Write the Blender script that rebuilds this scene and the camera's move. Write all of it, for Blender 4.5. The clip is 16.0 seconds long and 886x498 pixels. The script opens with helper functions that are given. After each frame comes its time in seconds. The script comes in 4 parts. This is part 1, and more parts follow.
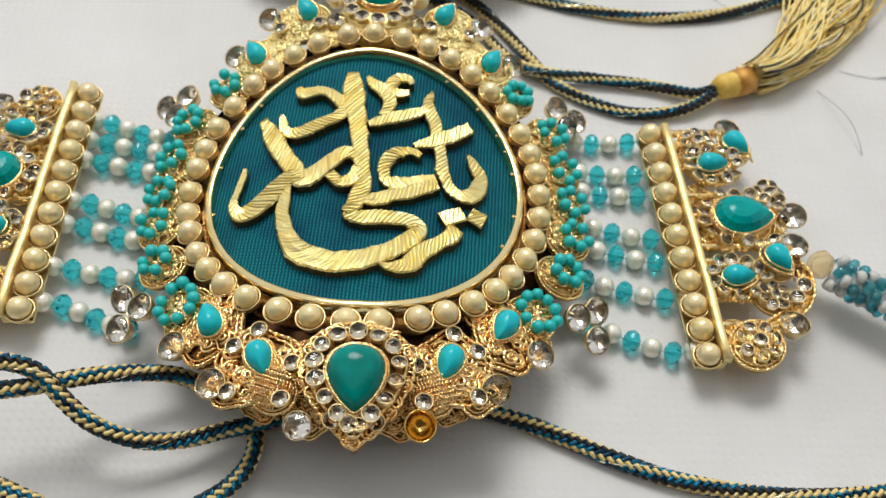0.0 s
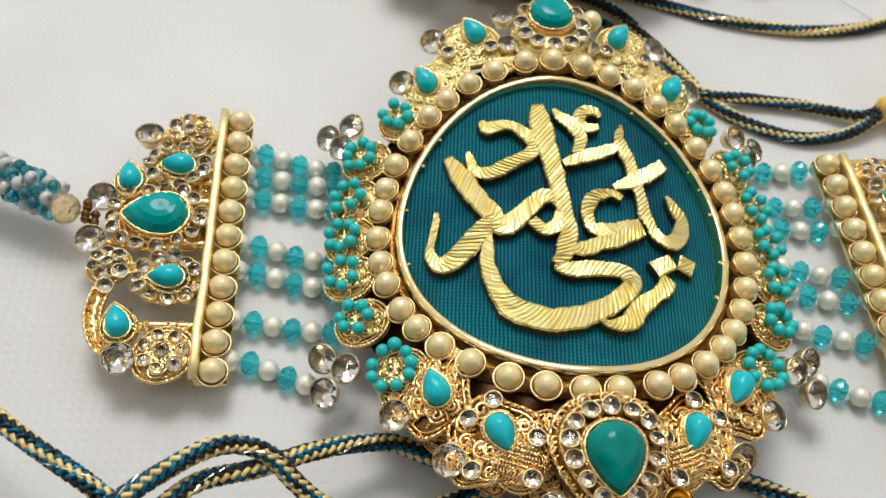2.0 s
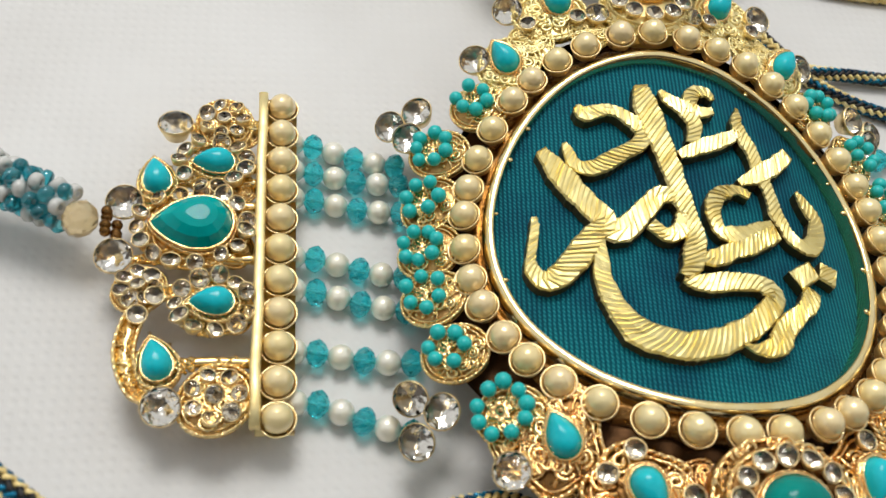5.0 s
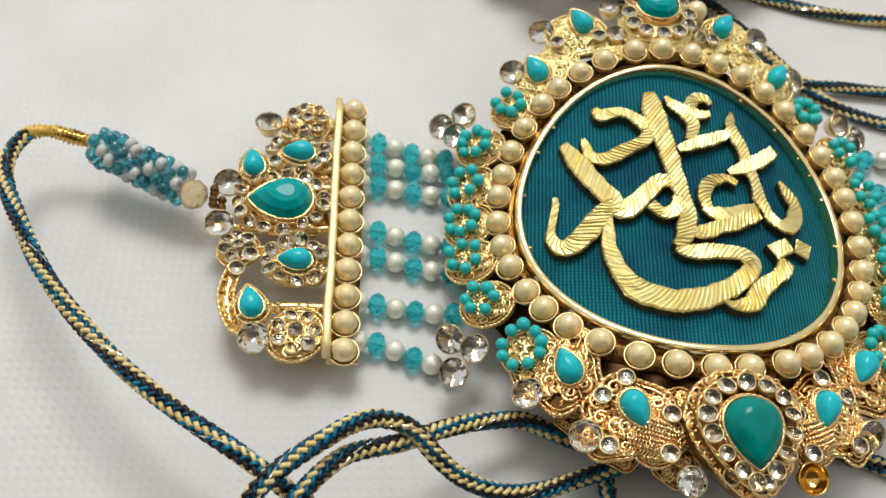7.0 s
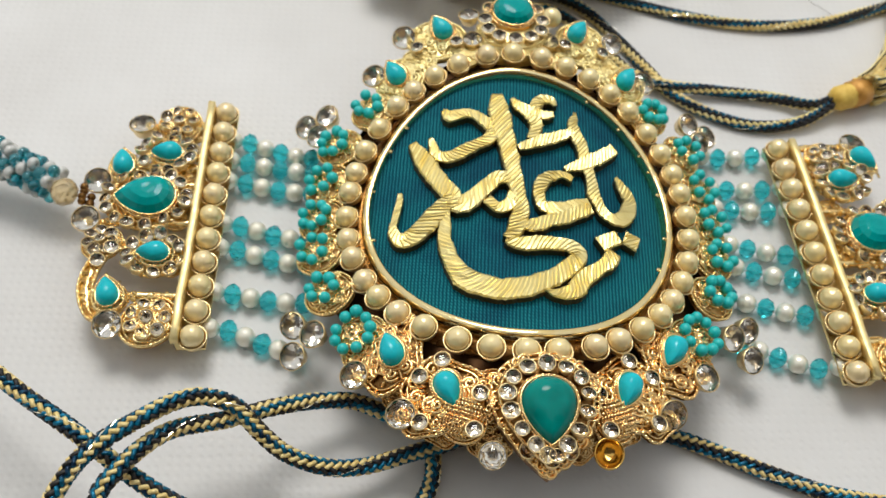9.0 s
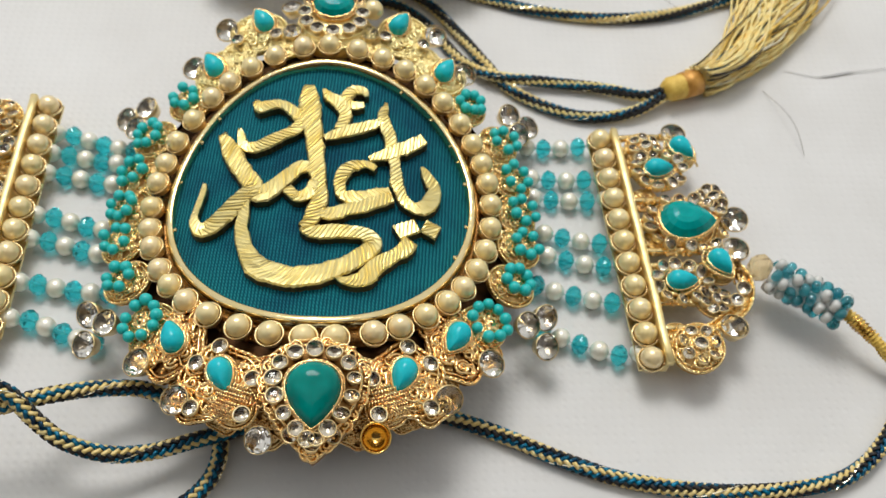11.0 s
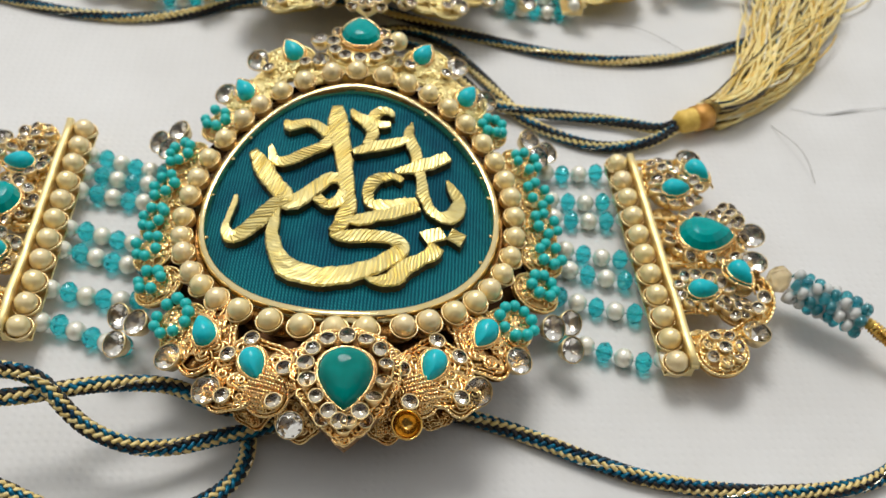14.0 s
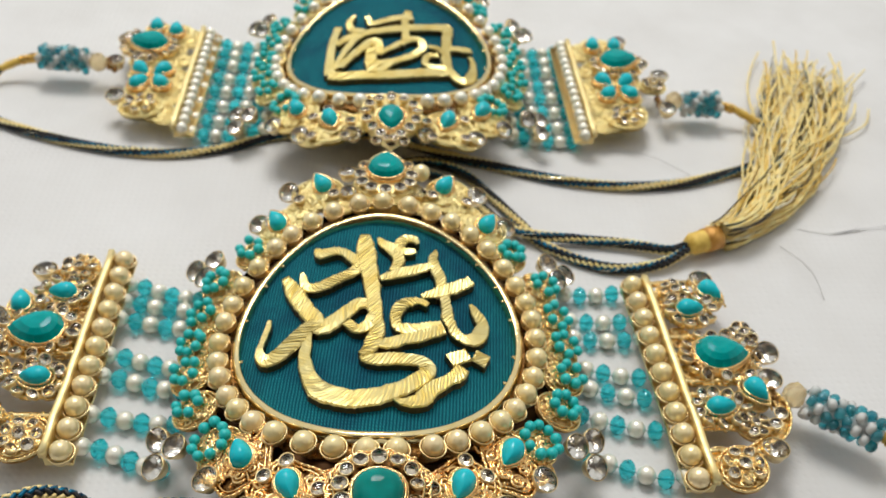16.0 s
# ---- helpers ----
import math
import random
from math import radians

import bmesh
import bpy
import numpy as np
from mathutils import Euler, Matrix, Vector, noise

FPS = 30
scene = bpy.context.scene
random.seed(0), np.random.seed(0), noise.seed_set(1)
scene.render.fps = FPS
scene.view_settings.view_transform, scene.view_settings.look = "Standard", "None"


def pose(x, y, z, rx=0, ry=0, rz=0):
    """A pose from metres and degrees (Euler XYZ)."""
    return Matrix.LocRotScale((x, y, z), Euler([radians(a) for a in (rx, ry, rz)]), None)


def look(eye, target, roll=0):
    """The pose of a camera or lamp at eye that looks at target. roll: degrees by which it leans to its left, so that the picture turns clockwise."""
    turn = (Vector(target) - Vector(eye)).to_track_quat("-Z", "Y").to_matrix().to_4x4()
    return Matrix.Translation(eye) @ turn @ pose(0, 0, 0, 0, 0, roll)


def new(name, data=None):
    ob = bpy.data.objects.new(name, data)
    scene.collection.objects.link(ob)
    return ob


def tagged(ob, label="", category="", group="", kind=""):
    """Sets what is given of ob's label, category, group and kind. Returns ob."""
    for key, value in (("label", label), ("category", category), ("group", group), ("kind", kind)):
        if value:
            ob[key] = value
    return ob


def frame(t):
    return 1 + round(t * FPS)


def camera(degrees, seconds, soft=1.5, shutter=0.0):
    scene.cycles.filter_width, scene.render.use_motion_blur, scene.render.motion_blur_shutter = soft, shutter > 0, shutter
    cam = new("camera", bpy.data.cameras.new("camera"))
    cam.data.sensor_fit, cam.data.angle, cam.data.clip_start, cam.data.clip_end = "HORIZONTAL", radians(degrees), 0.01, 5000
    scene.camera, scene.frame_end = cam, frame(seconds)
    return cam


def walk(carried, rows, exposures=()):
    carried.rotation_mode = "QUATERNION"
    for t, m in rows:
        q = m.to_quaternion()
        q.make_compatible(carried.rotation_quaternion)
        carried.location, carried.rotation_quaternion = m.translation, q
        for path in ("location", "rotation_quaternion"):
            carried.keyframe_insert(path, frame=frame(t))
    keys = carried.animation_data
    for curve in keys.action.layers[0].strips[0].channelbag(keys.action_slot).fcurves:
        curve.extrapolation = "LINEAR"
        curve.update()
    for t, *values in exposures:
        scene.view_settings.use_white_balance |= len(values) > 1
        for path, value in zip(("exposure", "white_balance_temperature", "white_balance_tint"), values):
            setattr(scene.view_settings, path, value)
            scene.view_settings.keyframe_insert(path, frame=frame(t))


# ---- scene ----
cam = camera(49.7, 16.0)
METRES, EYE, TILT, LEAN, TURN = 0.28, 0.1585, -54.0, -2.7, 0.0
ROWS = [
    (0.0, 0.0, 0.0, 0.0, 0.0, 0.0, 0.0),
    (0.5, -0.0304, -0.007, 0.0397, -0.02, -1.66, -0.18),
    (1.0, -0.0775, -0.0118, 0.0546, -1.08, -3.32, -0.57),
    (1.5, -0.1327, -0.0009, 0.0599, -2.35, -3.09, -0.18),
    (2.0, -0.171, 0.041, 0.0691, -3.43, -3.38, 0.22),
    (2.5, -0.1966, 0.099, 0.0725, -4.86, -4.35, 1.14),
    (3.0, -0.2239, 0.1321, 0.064, -6.01, -4.95, 0.71),
    (3.5, -0.2471, 0.1634, 0.0646, -7.65, -6.23, 0.71),
    (4.0, -0.2542, 0.174, 0.0756, -8.22, -5.79, 0.64),
    (4.5, -0.2527, 0.1711, 0.0828, -7.84, -5.4, 0.82),
    (7.0, -0.2388, 0.0294, 0.0571, -2.32, -3.15, 0.32),
    (7.5, -0.226, 0.0101, 0.0599, -1.28, -3.08, 0.57),
    (8.0, -0.1984, 0.0004, 0.0571, -0.84, -2.77, 0.73),
    (8.5, -0.1532, -0.003, 0.0548, -1.3, -2.58, 1.15),
    (9.0, -0.1223, -0.0149, 0.048, -1.24, -2.68, 0.5),
    (9.5, -0.0769, -0.0212, 0.0511, -1.29, -2.86, 0.04),
    (10.0, -0.0263, -0.0167, 0.0522, -1.45, -2.78, 0.61),
    (12.5, 0.0258, -0.0582, -0.0186, -1.5, -0.36, 0.91),
    (13.0, 0.0147, -0.0642, -0.0354, -1.54, 1.63, 0.68),
    (13.5, 0.0038, -0.0514, -0.0406, -1.61, 3.59, 0.67),
    (14.0, -0.0071, -0.0359, -0.0405, -1.65, 4.44, 0.75),
    (14.5, -0.0111, -0.0359, -0.0412, -1.63, 5.73, 0.89),
    (15.0, -0.013, -0.0235, -0.0556, -1.39, 7.14, 0.97),
    (15.5, -0.0173, -0.0404, -0.0479, -1.12, 9.63, 1.32),
    (16.0, -0.0171, -0.0688, -0.04, -0.82, 11.46, 1.48),
]
START = pose(0.008, -0.12, EYE, TILT, LEAN, TURN)
walk(cam, [(t, START @ pose(METRES * x, METRES * y, METRES * z, 90 + pitch, roll, yaw)) for t, x, y, z, yaw, pitch, roll in ROWS])
cam.data.dof.use_dof, cam.data.dof.focus_distance, cam.data.dof.aperture_fstop = True, 0.162, 30

# ---- light: a soft bright room with a lamp above the far side of the table ----
world = bpy.data.worlds.new("room_light")
world.use_nodes = True
world.node_tree.nodes["Background"].inputs["Color"].default_value = (0.985, 0.995, 0.99, 1)
world.node_tree.nodes["Background"].inputs["Strength"].default_value = 0.66
scene.world = world
lamp_data = bpy.data.lights.new("ceiling_lamp", "AREA")
lamp_data.shape, lamp_data.size, lamp_data.size_y = "ELLIPSE", 0.66, 0.56
lamp_data.energy, lamp_data.color = 10.4, (1.0, 0.98, 0.95)
lamp = new("ceiling_lamp", lamp_data)
lamp.matrix_world = look((-0.12, 0.66, 1.22), (0, 0, 0))
scene.view_settings.exposure = 0.0

CM = 0.01  # all lengths below are in centimetres


# ---- materials ----
def material(name, colour, rough=0.5, metal=0.0, **more):
    m = bpy.data.materials.new(name)
    m.use_nodes = True
    b = m.node_tree.nodes["Principled BSDF"]
    b.inputs["Base Color"].default_value = (*colour, 1)
    b.inputs["Roughness"].default_value = rough
    b.inputs["Metallic"].default_value = metal
    for key, value in more.items():
        b.inputs[key.replace("_", " ")].default_value = value
    return m


def node(m, kind, **values):
    n = m.node_tree.nodes.new(kind)
    for key, value in values.items():
        n.inputs[key].default_value = value
    return n


def join(m, a, b):
    m.node_tree.links.new(a, b)


def bsdf(m):
    return m.node_tree.nodes["Principled BSDF"]


def coords(m, scale=(1, 1, 1), turn=(0, 0, 0)):
    """Object coordinates in centimetres, scaled."""
    c, p = node(m, "ShaderNodeTexCoord"), node(m, "ShaderNodeMapping")
    p.inputs["Scale"].default_value = [100 * s for s in scale]
    p.inputs["Rotation"].default_value = [radians(a) for a in turn]
    join(m, c.outputs["Object"], p.inputs["Vector"])
    return p.outputs["Vector"]


def noise_of(m, vector, scale, detail=3.0, rough=0.55):
    n = node(m, "ShaderNodeTexNoise", Scale=scale, Detail=detail, Roughness=rough)
    join(m, vector, n.inputs["Vector"])
    return n.outputs["Fac"]


def ramp(m, fac, stops):
    n = node(m, "ShaderNodeValToRGB")
    while len(n.color_ramp.elements) < len(stops):
        n.color_ramp.elements.new(0.5)
    for e, (at, colour) in zip(n.color_ramp.elements, stops):
        e.position, e.color = at, (*colour, 1)
    join(m, fac, n.inputs["Fac"])
    return n.outputs["Color"]


def bump(m, height, strength, depth_cm):
    n = node(m, "ShaderNodeBump", Strength=strength, Distance=depth_cm * CM)
    join(m, height, n.inputs["Height"])
    before = bsdf(m).inputs["Normal"]
    if before.is_linked:
        join(m, before.links[0].from_socket, n.inputs["Normal"])
    join(m, n.outputs["Normal"], before)


def grey_rough(m, fac, low, high):
    n = node(m, "ShaderNodeMapRange", **{"To Min": low, "To Max": high})
    join(m, fac, n.inputs["Value"])
    join(m, n.outputs["Result"], bsdf(m).inputs["Roughness"])


def gold_of(name, light, dark, rough, grain, depth, metal=1.0):
    m = material(name, light, rough, metal)
    v = coords(m)
    fine, coarse = noise_of(m, v, grain), noise_of(m, v, 2.5, 2)
    join(m, ramp(m, coarse, [(0.3, dark), (0.65, light)]), bsdf(m).inputs["Base Color"])
    grey_rough(m, fine, rough * 0.6, rough * 1.5)
    bump(m, fine, 0.6, depth)
    return m


FILIGREE = gold_of("filigree_gold", (1.0, 0.76, 0.37), (0.97, 0.59, 0.22), 0.14, 22, 0.012)
# lit copy of the filigree gold, for the bright upper and far ornaments
LIT_FILIGREE = gold_of("lit_filigree_gold", (1.0, 0.88, 0.46), (1.0, 0.8, 0.34), 0.34, 14, 0.01, 0.82)
WARM_FILIGREE = gold_of("warm_filigree_gold", (1.0, 0.8, 0.4), (1.0, 0.7, 0.29), 0.2, 16, 0.01)
CUP_GOLD = gold_of("warm_cup_gold", (1.0, 0.82, 0.46), (1.0, 0.74, 0.35), 0.3, 10, 0.01, 0.85)
RIM_GOLD = gold_of("bright_rim_gold", (0.98, 0.82, 0.46), (0.95, 0.74, 0.34), 0.15, 4, 0.008)
# plate darker than its wires, for the shade in the filigree's gaps
SHADED_PLATE = gold_of("shaded_plate_gold", (0.85, 0.55, 0.22), (0.5, 0.28, 0.09), 0.35, 16, 0.03)
# deeper shade tone for gaps under wires; the bronze beads' own colour
SHADE_BRONZE_GOLD = gold_of("shade_and_bronze_gold", (0.36, 0.19, 0.06), (0.14, 0.065, 0.02), 0.28, 12, 0.03)
# almost black, for the open shade seen past the pearls and filigree
SHADE_BACK = gold_of("shade_dark_back", (0.09, 0.045, 0.02), (0.05, 0.025, 0.012), 0.5, 6, 0.02)

BOWL_GOLD = gold_of("amber_gold", (0.85, 0.55, 0.16), (0.6, 0.33, 0.07), 0.12, 8, 0.01)
BAR_GOLD = gold_of("satin_bar_gold", (1.0, 0.85, 0.44), (1.0, 0.77, 0.33), 0.45, 6, 0.02, 0.75)
SCORED = gold_of("scored_gold", (0.95, 0.82, 0.39), (0.9, 0.73, 0.28), 0.4, 18, 0.012)
# brown cut edge, darkened for the shadow outline below the strokes
SHADED_EDGE = material("shaded_cut_edge", (0.2, 0.11, 0.04), 0.4, 0.8)

CLOTH = material("teal_rib_cloth", (0.0, 0.1, 0.16), 0.75)
ribs = node(CLOTH, "ShaderNodeTexWave", Scale=1.0, Distortion=1.4, Detail=3.0)
join(CLOTH, coords(CLOTH, (4.6, 4.6, 4.6), (0, 0, 4)), ribs.inputs["Vector"])
weft = node(CLOTH, "ShaderNodeTexWave", Scale=1.0, Distortion=2.0, Detail=3.0)
weft.bands_direction = "Y"
join(CLOTH, coords(CLOTH, (6.8, 6.8, 6.8), (0, 0, 52)), weft.inputs["Vector"])
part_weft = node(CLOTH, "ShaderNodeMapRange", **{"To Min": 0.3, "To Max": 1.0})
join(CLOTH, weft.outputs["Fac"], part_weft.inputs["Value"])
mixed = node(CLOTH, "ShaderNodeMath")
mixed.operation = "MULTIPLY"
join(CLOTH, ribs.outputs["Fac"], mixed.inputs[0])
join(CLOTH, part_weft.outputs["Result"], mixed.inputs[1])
shade = node(CLOTH, "ShaderNodeMix")
shade.data_type, shade.blend_type = "RGBA", "MULTIPLY"
shade.inputs["Factor"].default_value = 1.0
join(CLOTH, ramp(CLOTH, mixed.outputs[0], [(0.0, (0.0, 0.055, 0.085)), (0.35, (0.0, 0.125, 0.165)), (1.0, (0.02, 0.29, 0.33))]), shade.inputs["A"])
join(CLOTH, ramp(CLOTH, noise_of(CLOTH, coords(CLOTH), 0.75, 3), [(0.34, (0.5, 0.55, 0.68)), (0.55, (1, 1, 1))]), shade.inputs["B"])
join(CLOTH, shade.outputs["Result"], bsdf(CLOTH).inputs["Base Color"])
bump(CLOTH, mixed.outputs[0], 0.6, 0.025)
bsdf(CLOTH).inputs["Specular IOR Level"].default_value = 0.15

TURQUOISE = material("turquoise_glass", (0.0, 0.47, 0.53), 0.18, 0.0, Specular_IOR_Level=0.3)
stain = noise_of(TURQUOISE, coords(TURQUOISE), 5.0, 2)
join(TURQUOISE, ramp(TURQUOISE, stain, [(0.35, (0.01, 0.52, 0.6)), (0.7, (0.015, 0.61, 0.7))]), bsdf(TURQUOISE).inputs["Base Color"])
TEAL_BEAD = material("turquoise_bead_glass", (0.015, 0.53, 0.51), 0.35)


def drop_glass(name, deep, pale):
    m = material(name, pale, 0.06, 0.0, Specular_IOR_Level=0.2)
    join(m, ramp(m, noise_of(m, coords(m), 1.6, 2), [(0.35, deep), (0.7, pale)]), bsdf(m).inputs["Base Color"])
    bump(m, noise_of(m, coords(m), 3.2, 1), 0.35, 0.05)
    return m


GREEN_TEAL = drop_glass("green_teal_glass", (0.0, 0.2, 0.17), (0.0, 0.29, 0.25))
CLASP_TEAL = drop_glass("blue_teal_glass", (0.0, 0.31, 0.3), (0.0, 0.4, 0.39))


def pearl_of(name, pale, deep, rosy):
    """Nacre: a soft body under a thin glossy skin, a little uneven from pearl to pearl."""
    m = material(name, pale, 0.3, 0.32, Coat_Weight=0.9, Coat_Roughness=0.1, Coat_IOR=1.6, IOR=1.5, Specular_IOR_Level=0.5, Subsurface_Weight=0.4, Subsurface_Radius=(0.7, 0.7, 0.7), Subsurface_Scale=0.0012)
    info = node(m, "ShaderNodeObjectInfo")
    clouded, soft = node(m, "ShaderNodeMix"), noise_of(m, coords(m), 3.0, 3)
    clouded.data_type = "RGBA"
    join(m, soft, clouded.inputs["Factor"])
    join(m, ramp(m, info.outputs["Random"], [(0.0, deep), (0.55, pale), (1.0, rosy)]), clouded.inputs["A"])
    clouded.inputs["B"].default_value = (*pale, 1)
    join(m, clouded.outputs["Result"], bsdf(m).inputs["Base Color"])
    bump(m, noise_of(m, coords(m), 9.0), 0.1, 0.012)
    return m


CREAM = pearl_of("cream_pearl", (1.0, 0.81, 0.43), (1.0, 0.76, 0.34), (1.0, 0.76, 0.46))
WHITE_PEARL = pearl_of("white_pearl", (0.96, 0.92, 0.78), (0.93, 0.87, 0.7), (0.94, 0.9, 0.8))
STONE = material("clear_rhinestone", (0.92, 0.88, 0.8), 0.015, 0.0, Transmission_Weight=1.0, IOR=1.6)
CHAMPAGNE = material("champagne_rhinestone", (0.87, 0.77, 0.6), 0.015, 0.0, Transmission_Weight=1.0, IOR=1.55)
FOIL = material("silver_foil", (0.4, 0.34, 0.25), 0.14, 1.0)
OLD_FOIL = material("tarnished_foil", (0.2, 0.15, 0.09), 0.25, 1.0)
AQUA = material("aqua_crystal", (0.06, 0.78, 0.87), 0.02, 0.0, Transmission_Weight=0.84, IOR=1.5)
AMBER = material("pale_amber_crystal", (1.0, 0.82, 0.5), 0.02, 0.0, Transmission_Weight=0.72, IOR=1.5)
SEED_WHITE = material("white_seed_bead", (0.78, 0.78, 0.74), 0.12, 0.0, Transmission_Weight=0.25)
SEED_TEAL = material("teal_lined_seed_bead", (0.05, 0.5, 0.6), 0.05, 0.0, Transmission_Weight=0.8, Coat_Weight=0.6)
THREAD = material("clear_thread", (0.8, 0.8, 0.78), 0.3)


def yarn_of(name, light, dark, rough, metal):
    m = material(name, light, rough, metal)
    v = coords(m)
    fibre = noise_of(m, v, 30.0, 2)
    join(m, ramp(m, noise_of(m, v, 5.0, 3), [(0.38, dark), (0.65, light)]), bsdf(m).inputs["Base Color"])
    bump(m, fibre, 0.7, 0.02)
    return m


YELLOW = yarn_of("pale_gold_yarn", (0.98, 0.8, 0.38), (0.85, 0.64, 0.24), 0.45, 0.15)
BLUE = yarn_of("blue_metallic_yarn", (0.0, 0.22, 0.38), (0.0, 0.02, 0.055), 0.28, 0.4)
BLACK = yarn_of("black_yarn", (0.025, 0.022, 0.02), (0.008, 0.008, 0.008), 0.5, 0.0)
WRAP = yarn_of("yellow_wrapping_thread", (0.93, 0.66, 0.15), (0.75, 0.48, 0.08), 0.5, 0.1)
STRAW = yarn_of("straw_yarn", (1.0, 0.87, 0.46), (0.95, 0.74, 0.27), 0.4, 0.0)
FRINGE = yarn_of("bright_fringe_yarn", (1.0, 0.87, 0.42), (0.97, 0.74, 0.25), 0.4, 0.0)
PALE_THREAD = yarn_of("pale_cream_thread", (0.95, 0.9, 0.72), (0.85, 0.76, 0.5), 0.35, 0.0)
ORANGE = yarn_of("orange_gold_wrap", (0.8, 0.42, 0.1), (0.6, 0.28, 0.05), 0.35, 0.3)

TINSEL = material("silver_tinsel", (0.97, 0.97, 0.97), 0.2, 0.1)
GLINT = material("pale_gold_lurex", (1.0, 0.93, 0.72), 0.18, 1.0)
SHEET = material("white_nonwoven_sheet", (0.72, 0.71, 0.69), 0.6)
v = coords(SHEET)
dots = node(SHEET, "ShaderNodeTexVoronoi", Scale=5.5, Randomness=0.25)
join(SHEET, v, dots.inputs["Vector"])
pits = ramp(SHEET, dots.outputs["Distance"], [(0.1, (0, 0, 0)), (0.4, (1, 1, 1))])
patch = noise_of(SHEET, v, 0.35, 4)
join(SHEET, ramp(SHEET, patch, [(0.3, (0.68, 0.67, 0.65)), (0.7, (0.75, 0.745, 0.73))]), bsdf(SHEET).inputs["Base Color"])
worn = ramp(SHEET, noise_of(SHEET, v, 0.28, 2), [(0.25, (0.1, 0.1, 0.1)), (0.55, (1, 1, 1))])
faded = node(SHEET, "ShaderNodeMath")
faded.operation = "MULTIPLY"
join(SHEET, pits, faded.inputs[0])
join(SHEET, worn, faded.inputs[1])
bump(SHEET, faded.outputs[0], 0.22, 0.03)
bump(SHEET, noise_of(SHEET, v, 1.2, 4), 0.2, 0.08)
TABLE = material("white_table_paint", (0.7, 0.69, 0.67), 0.45)
join(TABLE, ramp(TABLE, noise_of(TABLE, coords(TABLE), 0.2, 5), [(0.3, (0.64, 0.63, 0.61)), (0.7, (0.72, 0.71, 0.69))]), bsdf(TABLE).inputs["Base Color"])
WALL = material("warm_white_wall_paint", (0.7, 0.68, 0.64), 0.8)
join(WALL, ramp(WALL, noise_of(WALL, coords(WALL), 0.06, 4), [(0.3, (0.66, 0.63, 0.58)), (0.7, (0.74, 0.71, 0.67))]), bsdf(WALL).inputs["Base Color"])


# paint of the unseen south blocker, dark so near-facing gold reflects little
DARK_BLOCKER = material("dark_blocker_paint", (0.06, 0.045, 0.035), 0.8)
join(DARK_BLOCKER, ramp(DARK_BLOCKER, noise_of(DARK_BLOCKER, coords(DARK_BLOCKER), 0.06, 4), [(0.3, (0.05, 0.037, 0.028)), (0.7, (0.08, 0.06, 0.045))]), bsdf(DARK_BLOCKER).inputs["Base Color"])


# ---- shapes ----
class Shape:
    """Vertices and faces, in centimetres, that become one mesh."""

    def __init__(self):
        self.verts, self.faces, self.mats = [], [], []

    def add(self, verts, faces, slot=0, m=None):
        n = len(self.verts)
        self.verts += [tuple(m @ Vector(p)) if m else tuple(p) for p in verts]
        self.faces += [[n + i for i in f] for f in faces]
        self.mats += [slot] * len(faces)
        return self

    def lathe(self, profile, n=16, m=None, slot=0):
        verts, faces, k = [], [], len(profile)
        for i in range(n):
            a = 2 * math.pi * i / n
            verts += [(r * math.cos(a), r * math.sin(a), z) for r, z in profile]
        for i in range(n):
            j = (i + 1) % n
            for q in range(k - 1):
                faces.append([i * k + q, j * k + q, j * k + q + 1, i * k + q + 1])
        return self.add(verts, faces, slot, m)

    def ball(self, r, centre=(0, 0, 0), n=12, rings=8, flat=1.0, slot=0):
        prof = [(max(1e-4, r * math.sin(math.pi * q / rings)), -r * flat * math.cos(math.pi * q / rings)) for q in range(rings + 1)]
        return self.lathe(prof, n, Matrix.Translation(centre), slot)

    def tube(self, path, radius, sides=6, closed=False, slot=0, ends=True):
        path = [Vector(p) for p in path]
        n, verts, faces, up = len(path), [], [], None
        radii = radius if isinstance(radius, list) else [radius] * n
        for i, p in enumerate(path):
            a, b = (path[i - 1], path[(i + 1) % n]) if closed else (path[max(i - 1, 0)], path[min(i + 1, n - 1)])
            d = (b - a).normalized() if (b - a).length > 1e-9 else Vector((0, 0, 1))
            if up is None:
                up = Vector((0, 0, 1)) if abs(d.z) < 0.9 else Vector((1, 0, 0))
            side = d.cross(up).normalized()
            up = side.cross(d).normalized()
            for q in range(sides):
                c = 2 * math.pi * q / sides
                verts.append(p + radii[i] * (math.cos(c) * side + math.sin(c) * up))
        for i in range(n if closed else n - 1):
            j = (i + 1) % n
            for q in range(sides):
                w = (q + 1) % sides
                faces.append([i * sides + q, i * sides + w, j * sides + w, j * sides + q])
        if ends and not closed:
            faces += [list(range(sides)), list(range((n - 1) * sides, n * sides))[::-1]]
        return self.add(verts, faces, slot)

    def mesh(self, name, *materials, smooth=True):
        me = bpy.data.meshes.new(name)
        me.from_pydata([[CM * c for c in p] for p in self.verts], [], self.faces)
        for m in materials:
            me.materials.append(m)
        for p, slot in zip(me.polygons, self.mats):
            p.use_smooth, p.material_index = smooth, slot
        bm = bmesh.new()
        bm.from_mesh(me)
        bmesh.ops.recalc_face_normals(bm, faces=bm.faces)
        bm.to_mesh(me)
        bm.free()
        return me


def at(x, y, z, spin=0.0, lean=0.0, k=1.0, nod=0.0):
    """A place in centimetres, turned by degrees and scaled."""
    m = Matrix.Translation((CM * x, CM * y, CM * z))
    return m @ Matrix.Rotation(radians(lean), 4, "Y") @ Matrix.Rotation(radians(nod), 4, "X") @ Matrix.Rotation(radians(spin), 4, "Z") @ Matrix.Scale(k, 4)


